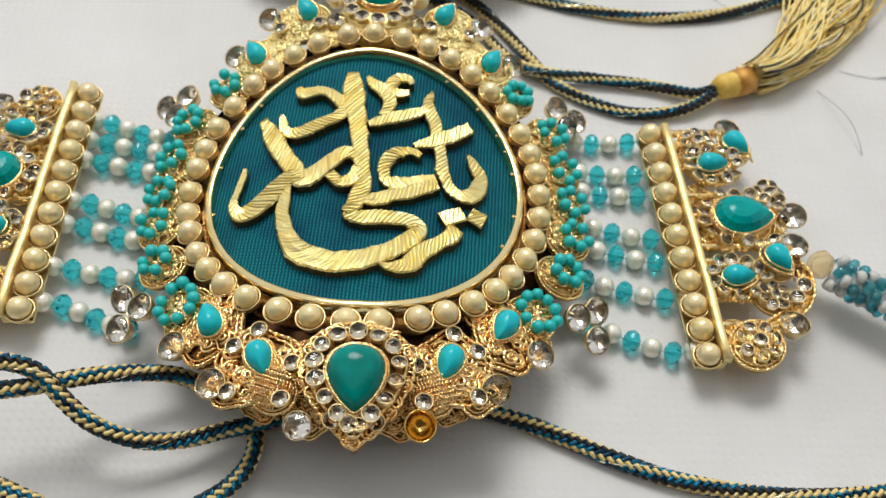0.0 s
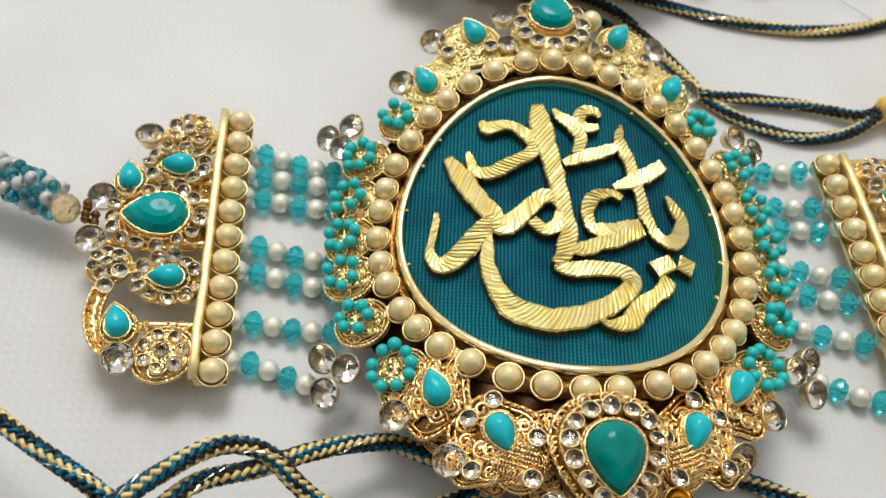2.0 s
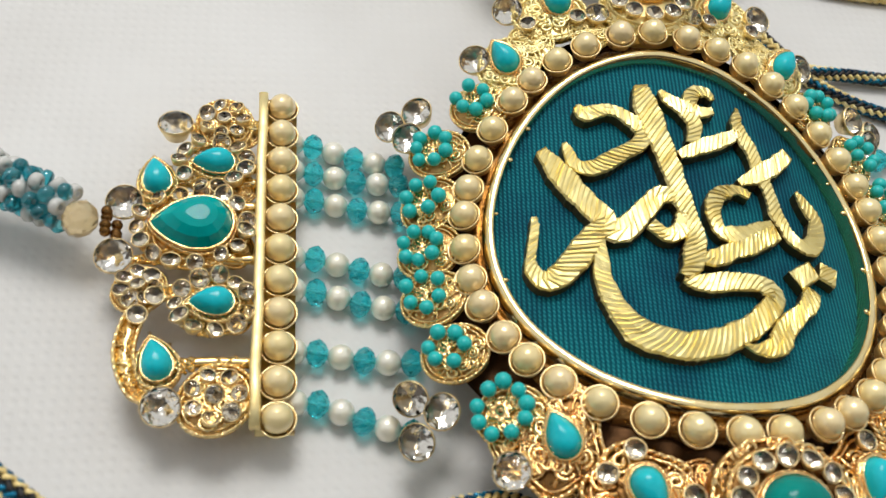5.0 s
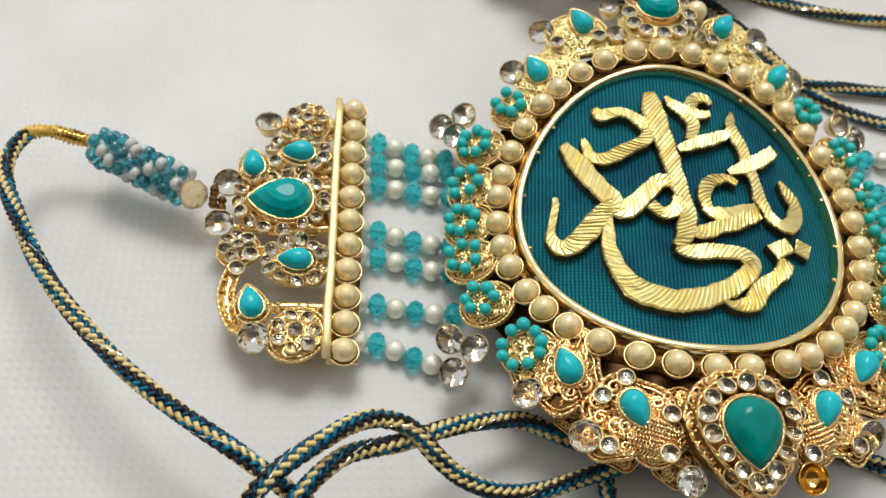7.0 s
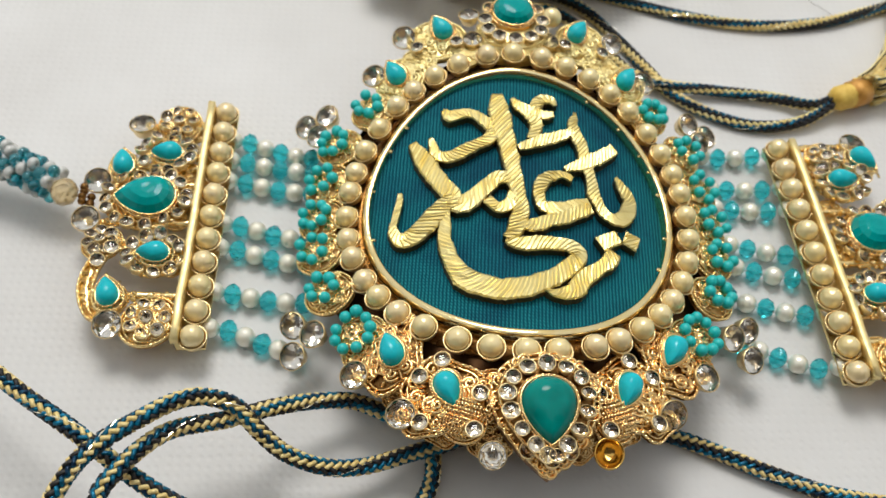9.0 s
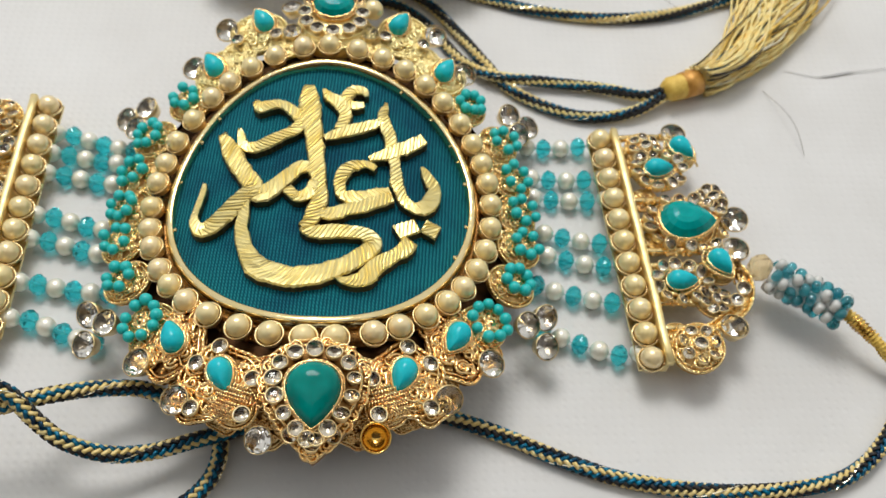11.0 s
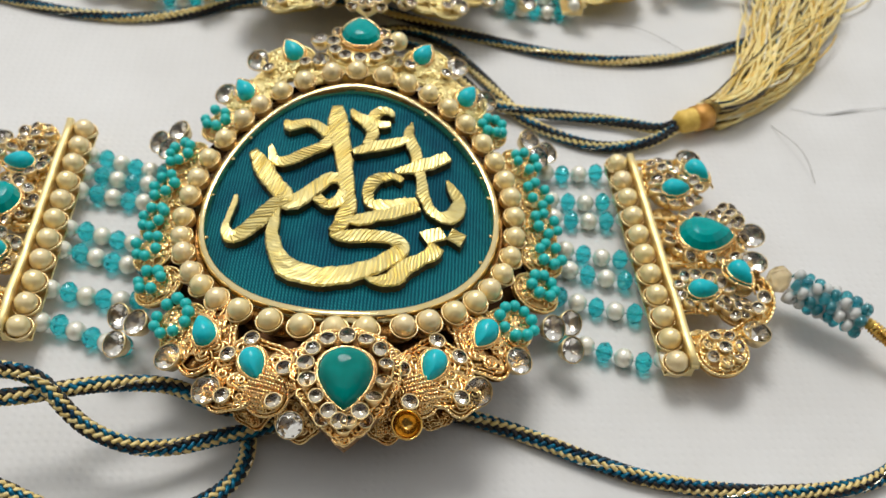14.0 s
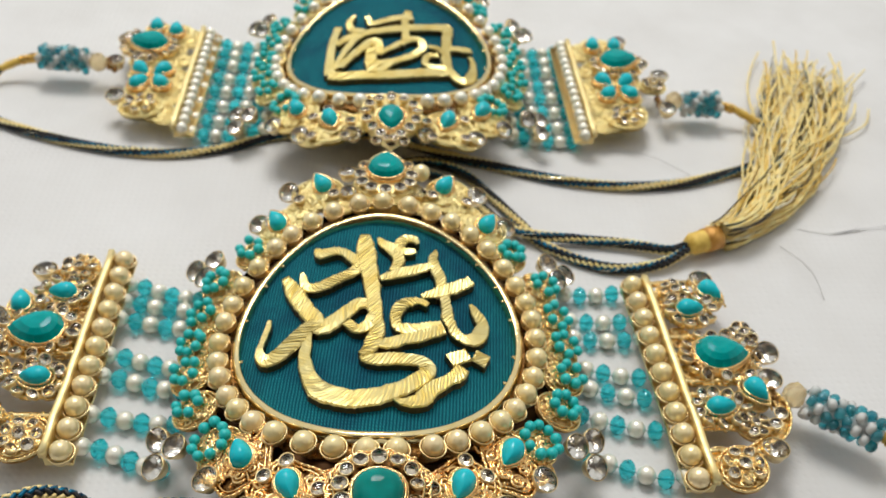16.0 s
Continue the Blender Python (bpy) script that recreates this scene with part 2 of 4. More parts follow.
def part(name, mesh, parent, m=None, label=""):
    ob = new(name, mesh)
    ob.parent = parent
    if m:
        ob.matrix_basis = m
    return tagged(ob, label)


def thing(name, x, y, label, category, group=""):
    ob = new(name)
    ob.empty_display_size = 0.005
    ob.location = (CM * x, CM * y, 0)
    return tagged(ob, label, category, group)


def spline(points, step=0.05):
    """A smooth line through points, with samples about a step apart."""
    pts = [Vector(p) for p in points]
    pts = [2 * pts[0] - pts[1], *pts, 2 * pts[-1] - pts[-2]]
    dense = []
    for a, b, c, d in zip(pts, pts[1:], pts[2:], pts[3:]):
        for i in range(24):
            t = i / 24
            dense.append(0.5 * (2 * b + (c - a) * t + (2 * a - 5 * b + 4 * c - d) * t**2 + (3 * b - a - 3 * c + d) * t**3))
    dense.append(pts[-2])
    out, run = [dense[0]], 0.0
    for a, b in zip(dense, dense[1:]):
        gap = (b - a).length
        while run + gap >= step and gap > 1e-9:
            a = a + (b - a) * ((step - run) / gap)
            out.append(a)
            gap, run = (b - a).length, 0.0
        run += gap
    return out


# ---- the setting ----
def slab(name, x0, x1, y0, y1, z0, z1, mat, label, cuts=1, wave=0.0):
    s = Shape()
    n = cuts
    for top in (0, 1):
        vs = []
        for j in range(n + 1):
            for i in range(n + 1):
                x, y = x0 + (x1 - x0) * i / n, y0 + (y1 - y0) * j / n
                rough = wave * noise.noise((x * 0.13, y * 0.13, 0.4)) if top else 0
                edge = wave * 2.5 * noise.noise((x * 0.11, 7.7, y * 0.05)) if j == 0 and wave else 0
                vs.append((x, y + edge, (z1 if top else z0) + rough))
        fs = [[j * (n + 1) + i, j * (n + 1) + i + 1, (j + 1) * (n + 1) + i + 1, (j + 1) * (n + 1) + i] for j in range(n) for i in range(n)]
        s.add(vs, fs)
    k = (n + 1) ** 2
    rim = [i for i in range(n + 1)] + [(j + 1) * (n + 1) - 1 for j in range(1, n + 1)] + [k - 1 - i for i in range(1, n + 1)] + [j * (n + 1) for j in range(n - 1, 0, -1)]
    s.faces += [[a, b, b + k, a + k] for a, b in zip(rim, rim[1:] + rim[:1])]
    s.mats += [0] * len(rim)
    return tagged(new(name, s.mesh(name, mat, smooth=cuts > 1)), label, "", "", "structure")


slab("table_top", -150, 150, -60, 150, -3, -0.1, TABLE, "plain white painted table top under the sheet")
slab("cloth_sheet", -34, 34, -6.45, 36, -0.09, 0.0, SHEET, "white embossed nonwoven sheet lying flat on the table", 60, 0.03)
# low walls out of view, added so the gold reflects a dimmer horizon
slab("unseen_wall_north", -150, 150, 150, 156, -3, 45, WALL, "unseen low warm white wall added to shape reflections")
# unseen, added to cut light and reflections from behind the camera
slab("light_blocker_south", -156, 156, -66, -60, -3, 115, DARK_BLOCKER, "unseen dark brown wall added to block light from the near side")
slab("unseen_wall_east", 150, 156, -60, 156, -3, 70, WALL, "unseen low warm white wall added to shape reflections")
slab("unseen_wall_west", -156, -150, -60, 156, -3, 70, WALL, "unseen low warm white wall added to shape reflections")


# ---- jewellery pieces, each mesh made once ----
def pearl_mesh(name, r, mat):
    return Shape().ball(r, (0, 0, 0), 20, 12).mesh(name, mat)


def cup_mesh(r):
    """A thin gold cup with a rolled rim for a pearl of that radius."""
    prof = [(r * 0.5, -r * 1.0), (r * 0.95, -r * 0.75), (r * 1.12, -r * 0.2), (r * 1.2, -r * 0.02), (r * 1.17, r * 0.06), (r * 1.08, r * 0.0), (r * 1.0, -r * 0.2), (r * 0.9, -r * 0.5)]
    return Shape().lathe(prof, 24).mesh("pearl_cup", CUP_GOLD)


def stone_mesh(r, name, mat):
    """A round cut stone: a flat table, two rows of facets and a pointed back."""
    s, n = Shape(), 8
    rings = [(0.42, 0.42, 0.5), (0.76, 0.27, 0.0), (1.0, 0.02, 0.5)]
    verts = [(r * f * math.cos(2 * math.pi * (i + o) / n), r * f * math.sin(2 * math.pi * (i + o) / n), r * z) for f, z, o in rings for i in range(n)]
    verts.append((0, 0, -0.6 * r))
    faces = [list(range(n))]
    for i in range(n):
        j = (i + 1) % n
        faces += [[i, n + j, j], [i, n + i, n + j], [n + i, 2 * n + i, n + j], [n + j, 2 * n + i, 2 * n + j], [2 * n + i, 3 * n, 2 * n + j]]
    return s.add(verts, faces).mesh(name, mat, smooth=False)


def foil_mesh(r, mat):
    prof = [(r * 0.04, -r * 0.66), (r * 0.98, -r * 0.04)]
    return Shape().lathe(prof, 12).mesh("foil_back", mat, smooth=False)


def bowl_mesh(r):
    """A deep stone cup that has lost its stone."""
    prof = [(r * 0.01, -r * 1.2), (r * 0.75, -r * 1.05), (r * 1.06, -r * 0.3), (r * 1.14, r * 0.0), (r * 1.1, r * 0.1), (r * 1.0, r * 0.06), (r * 0.93, -r * 0.25), (r * 0.7, -r * 0.75), (r * 0.01, -r * 0.95)]
    return Shape().lathe(prof, 24).mesh("stone_cup", BOWL_GOLD)


def stone_cup_mesh(r, wide=1.0):
    prof = [(r * 0.01, -r * 1.1), (r * 0.7, -r * 1.0), (r * 1.03 * wide, -r * 0.3), (r * 1.12 * wide, -r * 0.04), (r * 1.08 * wide, r * 0.06), (r * 1.0, r * 0.06), (r * 0.99, -r * 0.02)]
    return Shape().lathe(prof, 20).mesh("stone_cup", CUP_GOLD)


def drop_line(length, width, n=28, grow=0.0, point=0.9):
    """A teardrop outline with its tip towards +y."""
    out = []
    for i in range(n):
        a = 2 * math.pi * i / n
        x = 0.5 * width * (1 + 0.33 * point) * math.sin(a) * math.sin(a / 2) ** point
        y = 0.5 * length * math.cos(a)
        out.append((x * (1 + grow / (0.5 * width)), y * (1 + grow / (0.5 * length))))
    return out


def drop_mesh(name, length, width, high, mat, facet=False, point=0.9):
    rim, s = drop_line(length, width, 18 if facet else 28, 0.0, point), Shape()
    levels = [(1.0, -0.15), (1.0, 0.12), (0.82, 0.62), (0.56, 0.92), (0.3, 1.0)] if facet else [(1.0, -0.2), (1.0, 0.1), (0.95, 0.35), (0.84, 0.6), (0.66, 0.82), (0.42, 0.95), (0.18, 1.0)]
    n, c = len(rim), -0.13 * length
    verts = [(x * f, c + (y - c) * f, high * z) for f, z in levels for x, y in rim]
    faces = [[q * n + i, q * n + (i + 1) % n, (q + 1) * n + (i + 1) % n, (q + 1) * n + i] for q in range(len(levels) - 1) for i in range(n)]
    faces.append([(len(levels) - 1) * n + i for i in range(n)])
    return s.add(verts, faces).mesh(name, mat, smooth=not facet)


def drop_setting_mesh(length, width, deep, point=0.9):
    """A gold collar and a twisted wire round a teardrop stone."""
    s = Shape()
    s.tube([(x, y, 0.03) for x, y in drop_line(length, width, 36, 0.03, point)], 0.03, 6, True)
    s.tube([(x, y, -deep * 0.5) for x, y in drop_line(length, width, 30, 0.03, point)], 0.05, 6, True)
    line = drop_line(length, width, 110, 0.075, point)
    for ph in (0, math.pi):
        s.tube([(x, y, -0.05 + 0.022 * math.sin(i * 1.1 + ph)) for i, (x, y) in enumerate(line)], 0.024, 5, True)
    n = len(rim := drop_line(length, width, 24, 0.06, point))
    s.add([(x, y, -deep) for x, y in rim] + [(x * 0.95, y * 0.95, -0.03) for x, y in rim], [[i, (i + 1) % n, n + (i + 1) % n, n + i] for i in range(n)] + [list(range(n, 2 * n))])
    return s.mesh("drop_setting", FILIGREE)


def open_setting_mesh(length, width, point=0.9):
    """An openwork collar: a twisted wire at a small gap from a teardrop stone, held by spokes."""
    s = Shape()
    line = drop_line(length, width, 96, 0.1, point)
    for ph in (0, math.pi):
        s.tube([(x * (1 + 0.03 * math.cos(i * 1.1 + ph)), y * (1 + 0.03 * math.cos(i * 1.1 + ph)), -0.06 + 0.026 * math.sin(i * 1.1 + ph)) for i, (x, y) in enumerate(line)], 0.026, 5, True)
    s.tube([(x, y, 0.02) for x, y in drop_line(length, width, 36, 0.015, point)], 0.022, 5, True)
    for i in range(0, 96, 16):
        x, y = line[i]
        s.tube([(0.6 * x, 0.6 * y, -0.06), (x, y, -0.07), (1.25 * x, 1.25 * y, -0.16)], 0.035, 5)
    return s.mesh("drop_setting", WARM_FILIGREE)


def scroll(cx, cy, r, turns, start, flip, z):
    n = int(16 * turns)
    return [(cx + r * (1 - 0.8 * i / n) * math.cos(start + flip * 2 * math.pi * turns * i / n), cy + r * (1 - 0.8 * i / n) * math.sin(start + flip * 2 * math.pi * turns * i / n), z + 0.03 * i / n) for i in range(n + 1)]


def filigree_mesh(rx, ry, high, seed, ribbed=False, solid=False, plate=SHADED_PLATE):
    """A pierced gold ornament: a domed leaf with a rope rim, wire scrolls and grains."""
    rnd, s, n = random.Random(seed), Shape(), 28
    lobes, petals = (0.0 if ribbed or solid else 0.07), (9 if solid else 5)

    def edge(a, f):
        w = 1 + lobes * math.cos(petals * a + seed)
        return f * w * rx * math.cos(a), f * w * ry * math.sin(a)

    def dome(f):
        return high * (1 - f * f)

    levels = [1.0, 0.85, 0.6, 0.3, 0.02]
    for under in (0, 1):
        verts = [(*edge(2 * math.pi * i / n, f), dome(f) - 0.06 - 0.06 * under) for f in levels for i in range(n)]
        s.add(verts, [[q * n + i, q * n + (i + 1) % n, (q + 1) * n + (i + 1) % n, (q + 1) * n + i] for q in range(len(levels) - 1) for i in range(n)], 1)
    for ph in (0, math.pi):
        s.tube([(*edge(2 * math.pi * i / 90, 1.0 + 0.02 * math.cos(i * 1.3 + ph)), 0.025 * math.sin(i * 1.3 + ph)) for i in range(90)], 0.028, 5, True)
    s.tube([(*edge(2 * math.pi * i / 40, 0.86), dome(0.86) - 0.01) for i in range(40)], 0.024, 5, True)
    if ribbed:
        for j in range(9):
            y = (j - 4) * 0.2
            s.tube([(rx * c * math.sqrt(max(0.02, 0.72 - y * y)), ry * y, dome(math.hypot(c * 0.85, y))) for c in [q / 6 - 1 for q in range(13)]], 0.022, 5)
            for i in range(13):
                x = (i - 6) * 0.135
                if x * x + y * y < 0.72:
                    dy = 0.1 if j % 2 else -0.1
                    s.tube([(rx * (x - 0.05), ry * (y + 0.1 - dy), dome(math.hypot(x, y)) + 0.01), (rx * (x + 0.05), ry * (y + 0.1 + dy), dome(math.hypot(x, y)) + 0.03)], 0.026, 5)
    else:
        count = 13
        for q in range(count):
            a = 2 * math.pi * q / count + rnd.uniform(-0.2, 0.2)
            f = rnd.uniform(0.3, 0.72)
            x, y = edge(a, f)
            s.tube(scroll(x, y, min(rx, ry) * rnd.uniform(0.2, 0.28), rnd.uniform(1.3, 2.0), rnd.uniform(0, 6.3), rnd.choice((-1, 1)), dome(f) - 0.01), 0.03, 5)
        for q in range(6):
            a = 2 * math.pi * q / 6 + rnd.uniform(-0.4, 0.4)
            pts = [(*edge(a + 0.5 * math.sin(3 * c) * 0.6, c), dome(c)) for c in [k / 10 for k in range(1, 10)]]
            s.tube(pts, 0.022, 5)
    for q in range(34):
        a, f = rnd.uniform(0, 6.283), math.sqrt(rnd.uniform(0.02, 0.95))
        s.ball(rnd.uniform(0.025, 0.045), (*edge(a, f), dome(f) + 0.01), 6, 4)
    # gap shade is put into the plate colour, except on all-pale leaves
    return s.mesh("filigree", WARM_FILIGREE if plate is SHADED_PLATE else LIT_FILIGREE, plate) if solid else s.mesh("filigree", FILIGREE, SHADE_BRONZE_GOLD)


def rosette_mesh():
    """A small lobed gold flower centre."""
    s, n, verts = Shape(), 28, []
    for q, (r, z) in enumerate(((0.17, -0.04), (0.16, 0.02), (0.12, 0.05), (0.08, 0.02), (0.06, 0.07), (0.01, 0.09))):
        for i in range(n):
            a = 2 * math.pi * i / n
            w = r * (1 + (0.22 * math.cos(7 * a) if q < 3 else 0))
            verts.append((w * math.cos(a), w * math.sin(a), z + (0.015 * math.cos(7 * a) if q < 3 else 0)))
    return s.add(verts, [[q * n + i, q * n + (i + 1) % n, (q + 1) * n + (i + 1) % n, (q + 1) * n + i] for q in range(5) for i in range(n)]).mesh("rosette", FILIGREE)


def rondelle_mesh(r, thick, name, mat):
    """A faceted bead pierced along x, with alternate triangular facets."""
    n = 8
    rows = [(0.3, -0.5, 0), (0.74, -0.36, 0.5), (1.0, -0.09, 0.0), (1.0, 0.09, 0.5), (0.74, 0.36, 0.0), (0.3, 0.5, 0.5)]
    verts = [(thick * z, r * f * math.cos(2 * math.pi * (i + o) / n), r * f * math.sin(2 * math.pi * (i + o) / n)) for f, z, o in rows for i in range(n)]
    faces = []
    for q in range(5):
        shift = rows[q][2] > rows[q + 1][2]
        for i in range(n):
            a, b, c, d = q * n + i, q * n + (i + 1) % n, (q + 1) * n + i, (q + 1) * n + (i + 1) % n
            faces += [[a, b, d], [a, d, c]] if shift else [[a, b, c], [b, d, c]]
    faces += [list(range(n)), list(range(5 * n, 6 * n))]
    return Shape().add(verts, faces).mesh(name, mat, smooth=False)


PEARL, PEARL_S = pearl_mesh("pearl", 0.228, CREAM), pearl_mesh("pearl", 0.2, WHITE_PEARL)
STRAND_PEARL = pearl_mesh("strand_pearl", 0.2, WHITE_PEARL)
CUP, CUP_S = cup_mesh(0.231), cup_mesh(0.2)
CRYSTAL, CRYSTAL_CUP, CRYSTAL_FOIL = stone_mesh(0.26, "crystal", STONE), stone_cup_mesh(0.26, 0.94), foil_mesh(0.26, FOIL)
BOWL = bowl_mesh(0.26)
CHIP, CHIP_CUP, CHIP_FOIL = stone_mesh(0.138, "rhinestone", CHAMPAGNE), stone_cup_mesh(0.138, 1.01), foil_mesh(0.138, OLD_FOIL)
DROP, DROP_SET = drop_mesh("turquoise_drop", 0.74, 0.49, 0.3, TURQUOISE, False, 0.7), drop_setting_mesh(0.74, 0.48, 0.16, 0.7)
OPEN_SET = open_setting_mesh(0.74, 0.48, 0.7)
BIG_DROP, BIG_SET = drop_mesh("green_drop", 1.38, 1.1, 0.42, GREEN_TEAL, False, 0.72), drop_setting_mesh(1.38, 1.1, 0.25, 0.72)
EGG_DROP, EGG_SET = drop_mesh("green_drop", 1.34, 1.02, 0.36, CLASP_TEAL, True, 0.6), drop_setting_mesh(1.34, 1.02, 0.25, 0.6)
TOP_DROP, TOP_SET = drop_mesh("green_drop", 1.12, 1.02, 0.28, CLASP_TEAL, True, 0.4), drop_setting_mesh(1.12, 1.02, 0.25, 0.4)
BEAD = Shape().ball(0.115, (0, 0, 0), 12, 8).mesh("turquoise_bead", TEAL_BEAD)
BRONZE_BEAD = Shape().ball(0.09, (0, 0, 0), 8, 6).mesh("bronze_bead", SHADE_BRONZE_GOLD)
FLECK = Shape().ball(0.045, (0, 0, 0), 7, 5, 0.7).mesh("solder_fleck", RIM_GOLD)
ROSETTE = rosette_mesh()
LEAVES = [filigree_mesh(0.62, 0.55, 0.12, k) for k in range(4)]
SOLID = [filigree_mesh(0.62, 0.55, 0.14, k + 20, False, True) for k in range(4)]
# leaves in the lit gold, plate and wires alike
LIT_LEAVES = [filigree_mesh(0.62, 0.55, 0.07, k + 40, False, True, LIT_FILIGREE) for k in range(4)]
DOME = filigree_mesh(0.46, 0.44, 0.2, 9, True)
RONDELLE = rondelle_mesh(0.22, 0.33, "aqua_rondelle", AQUA)
AMBER_BEAD = rondelle_mesh(0.3, 0.5, "amber_bead", AMBER)
SEEDS = [Shape().lathe([(0.045, -0.07), (0.09, -0.09), (0.128, -0.05), (0.136, 0.0), (0.128, 0.05), (0.09, 0.09), (0.045, 0.07)], 14).mesh("seed_bead", m) for m in (SEED_TEAL, SEED_WHITE)]


def set_crystal(parent, m, small=False, empty=False):
    cup = part("stone_cup", BOWL if empty else CHIP_CUP if small else CRYSTAL_CUP, parent, m, "round gold stone cup")
    if not empty:
        part("foil_back", CHIP_FOIL if small else CRYSTAL_FOIL, parent, m)
        part("rhinestone" if small else "crystal", CHIP if small else CRYSTAL, parent, m, "clear cut glass stone")
    return cup


def set_drop(parent, m, big=False, egg=False, top=False, lace=False):
    part("drop_setting", OPEN_SET if lace else TOP_SET if top else EGG_SET if egg else BIG_SET if big else DROP_SET, parent, m, "gold collar edged with twisted wire")
    part("green_drop" if big else "turquoise_drop", TOP_DROP if top else EGG_DROP if egg else BIG_DROP if big else DROP, parent, m, "faceted green-teal glass teardrop" if big else "smooth turquoise glass teardrop")


# ---- the braided cord ----
def cord(parent, points, radius=0.132, first=0.0, pale=False):
    """A braided cord: six columns of yarn, in rows of slanting stitches round a core."""
    line = spline(points, 0.045)
    ends = [line[min(i + 1, len(line) - 1)] - line[max(i - 1, 0)] for i in range(len(line))]
    up, frames = Vector((0, 0, 1)), []
    for d in ends:
        d = d.normalized()
        side = d.cross(up).normalized()
        up = side.cross(d).normalized()
        frames.append((side, up))
    stitch, columns = 0.16, 8
    for k in range(columns):
        pts, radii, way = [], [], (1 if k % 2 else -1)
        for q in range(int(len(line) * 0.045 / stitch) - 1):
            for du, da, r, w in ((-0.15, -0.42, 0.56, 0.5), (0.2, -0.24, 0.88, 1.0), (0.75, 0.24, 0.9, 1.0), (1.15, 0.45, 0.58, 0.5)):
                u = min(len(line) - 2.0, max(0.0, (q + du + 0.5 * (k % 2)) * stitch / 0.045))
                i = int(u)
                p, (side, top) = line[i].lerp(line[i + 1], u - i), frames[i]
                a = 2 * math.pi * k / columns + way * da * 1.15 + first + u * 0.045 * 0.95
                pts.append(p + radius * r * (math.cos(a) * side + math.sin(a) * top))
                radii.append(radius * 0.34 * w)
        mat = ((STRAW, BLACK, BLUE, YELLOW, STRAW, BLACK, BLACK, BLUE) if pale else (YELLOW, BLUE, BLACK, YELLOW, BLUE, YELLOW, BLACK, BLUE))[k]
        part("yarn", Shape().tube(pts, radii, 5).mesh("yarn", mat), parent)
    glint = [p + radius * (1.04 + 0.1 * math.sin(i * 0.9)) * (math.cos(first + i * 0.11) * frames[i][0] + math.sin(first + i * 0.11) * frames[i][1]) for i, p in enumerate(line)]
    part("lurex_thread", Shape().tube(glint[::2], radius * 0.09, 4).mesh("lurex_thread", GLINT, smooth=False), parent)
    part("cord_core", Shape().tube(line[::2], radius * 0.62, 8).mesh("cord_core", BLACK), parent)


def seed_rope(parent, a, b, seed=0):
    """A crocheted rope of seed beads between two points."""
    a, b, rnd = Vector(a), Vector(b), random.Random(seed)
    d = (b - a).normalized()
    side = d.cross(Vector((0, 0, 1))).normalized()
    up, long = side.cross(d), (b - a).length
    part("rope_core", Shape().tube([a, b], 0.2, 8).mesh("rope_core", THREAD), parent)
    turn = d.to_track_quat("Z", "Y").to_matrix().to_4x4()
    rows = int(long / 0.185)
    for q in range(rows):
        for k in range(6):
            c = 2 * math.pi * (k + 0.5 * (q % 2)) / 6 + 0.16 * q
            p = a + d * ((q + 0.5 + rnd.uniform(-0.16, 0.16)) * long / rows) + (0.26 + rnd.uniform(-0.01, 0.06)) * (math.cos(c) * side + math.sin(c) * up)
            tilt = Matrix.Rotation(rnd.uniform(-0.5, 0.5), 4, "X") @ Matrix.Rotation(rnd.uniform(-0.5, 0.5), 4, "Y")
            part("seed_bead", SEEDS[1 if (k + 2 * q) % 5 in (0, 2) else 0], parent, Matrix.Translation(CM * p) @ turn @ tilt)


def wrapping(parent, pts, r, mat, name="thread_wrap"):
    s, line = Shape(), spline(pts, 0.02)
    s.tube(line, r * 0.85, 8)
    ups = Vector((0, 0, 1))
    coil = []
    for i, p in enumerate(line[:-1]):
        d = (line[i + 1] - p).normalized()
        side = d.cross(ups).normalized()
        c = i * 1.5
        coil.append(p + r * (math.cos(c) * side + math.sin(c) * side.cross(d)))
    s.tube(coil, r * 0.2, 4)
    return part(name, s.mesh(name, mat), parent)


# ---- the armband ----
def arch(x):
    """Height of the arched front of a pendant."""
    return max(0.62, 2.05 - 0.062 * x * x)


def on(x, y, off=0.0, spin=0.0, k=1.0, nod=0.0):
    return at(x, y, arch(x) + off, spin, math.degrees(math.atan(0.124 * x)), k, nod)


def rim(x):
    """Height of the pearl ring, which sags a little at one side."""
    return arch(x) + 0.1 - 0.03 * abs(x) - (0.13 * min(1.0, -x / 3) if x < 0 else 0.0)


def inlay(x, y):
    """Height of the cloth panel inside the rim."""
    return 1.72 - 0.075 * x * x + 0.04 * y


RING = [(0, 0, 3.488), (1, 0, -0.025), (1, 1, -0.022), (2, 0, -0.069), (2, 1, -0.025), (3, 0, -0.008), (3, 1, -0.026), (4, 0, 0.005), (4, 1, 0.017)]
ANGLES = [90, 80, 71, 62, 53, 44, 34, 25, 16, 8, -1, -11, -21, -30, -39, -47, -56, -65, -73, -84, -93, -103, -113, -124, -134, -143, -151, -161, -169, -178, 172, 164, 155, 145, 135, 127, 118, 109, 99]


def ring(a, off=0.0):
    """A point of the pearl ring at the angle a, moved outwards by off."""
    def r(b):
        return sum(c * (math.cos(k * b) if odd == 0 else math.sin(k * b)) for k, odd, c in RING)
    x, y = r(a) * math.cos(a), r(a) * math.sin(a)
    dx, dy = r(a + 0.01) * math.cos(a + 0.01) - x, r(a + 0.01) * math.sin(a + 0.01) - y
    n = math.hypot(dx, dy)
    return x + off * dy / n, y - off * dx / n


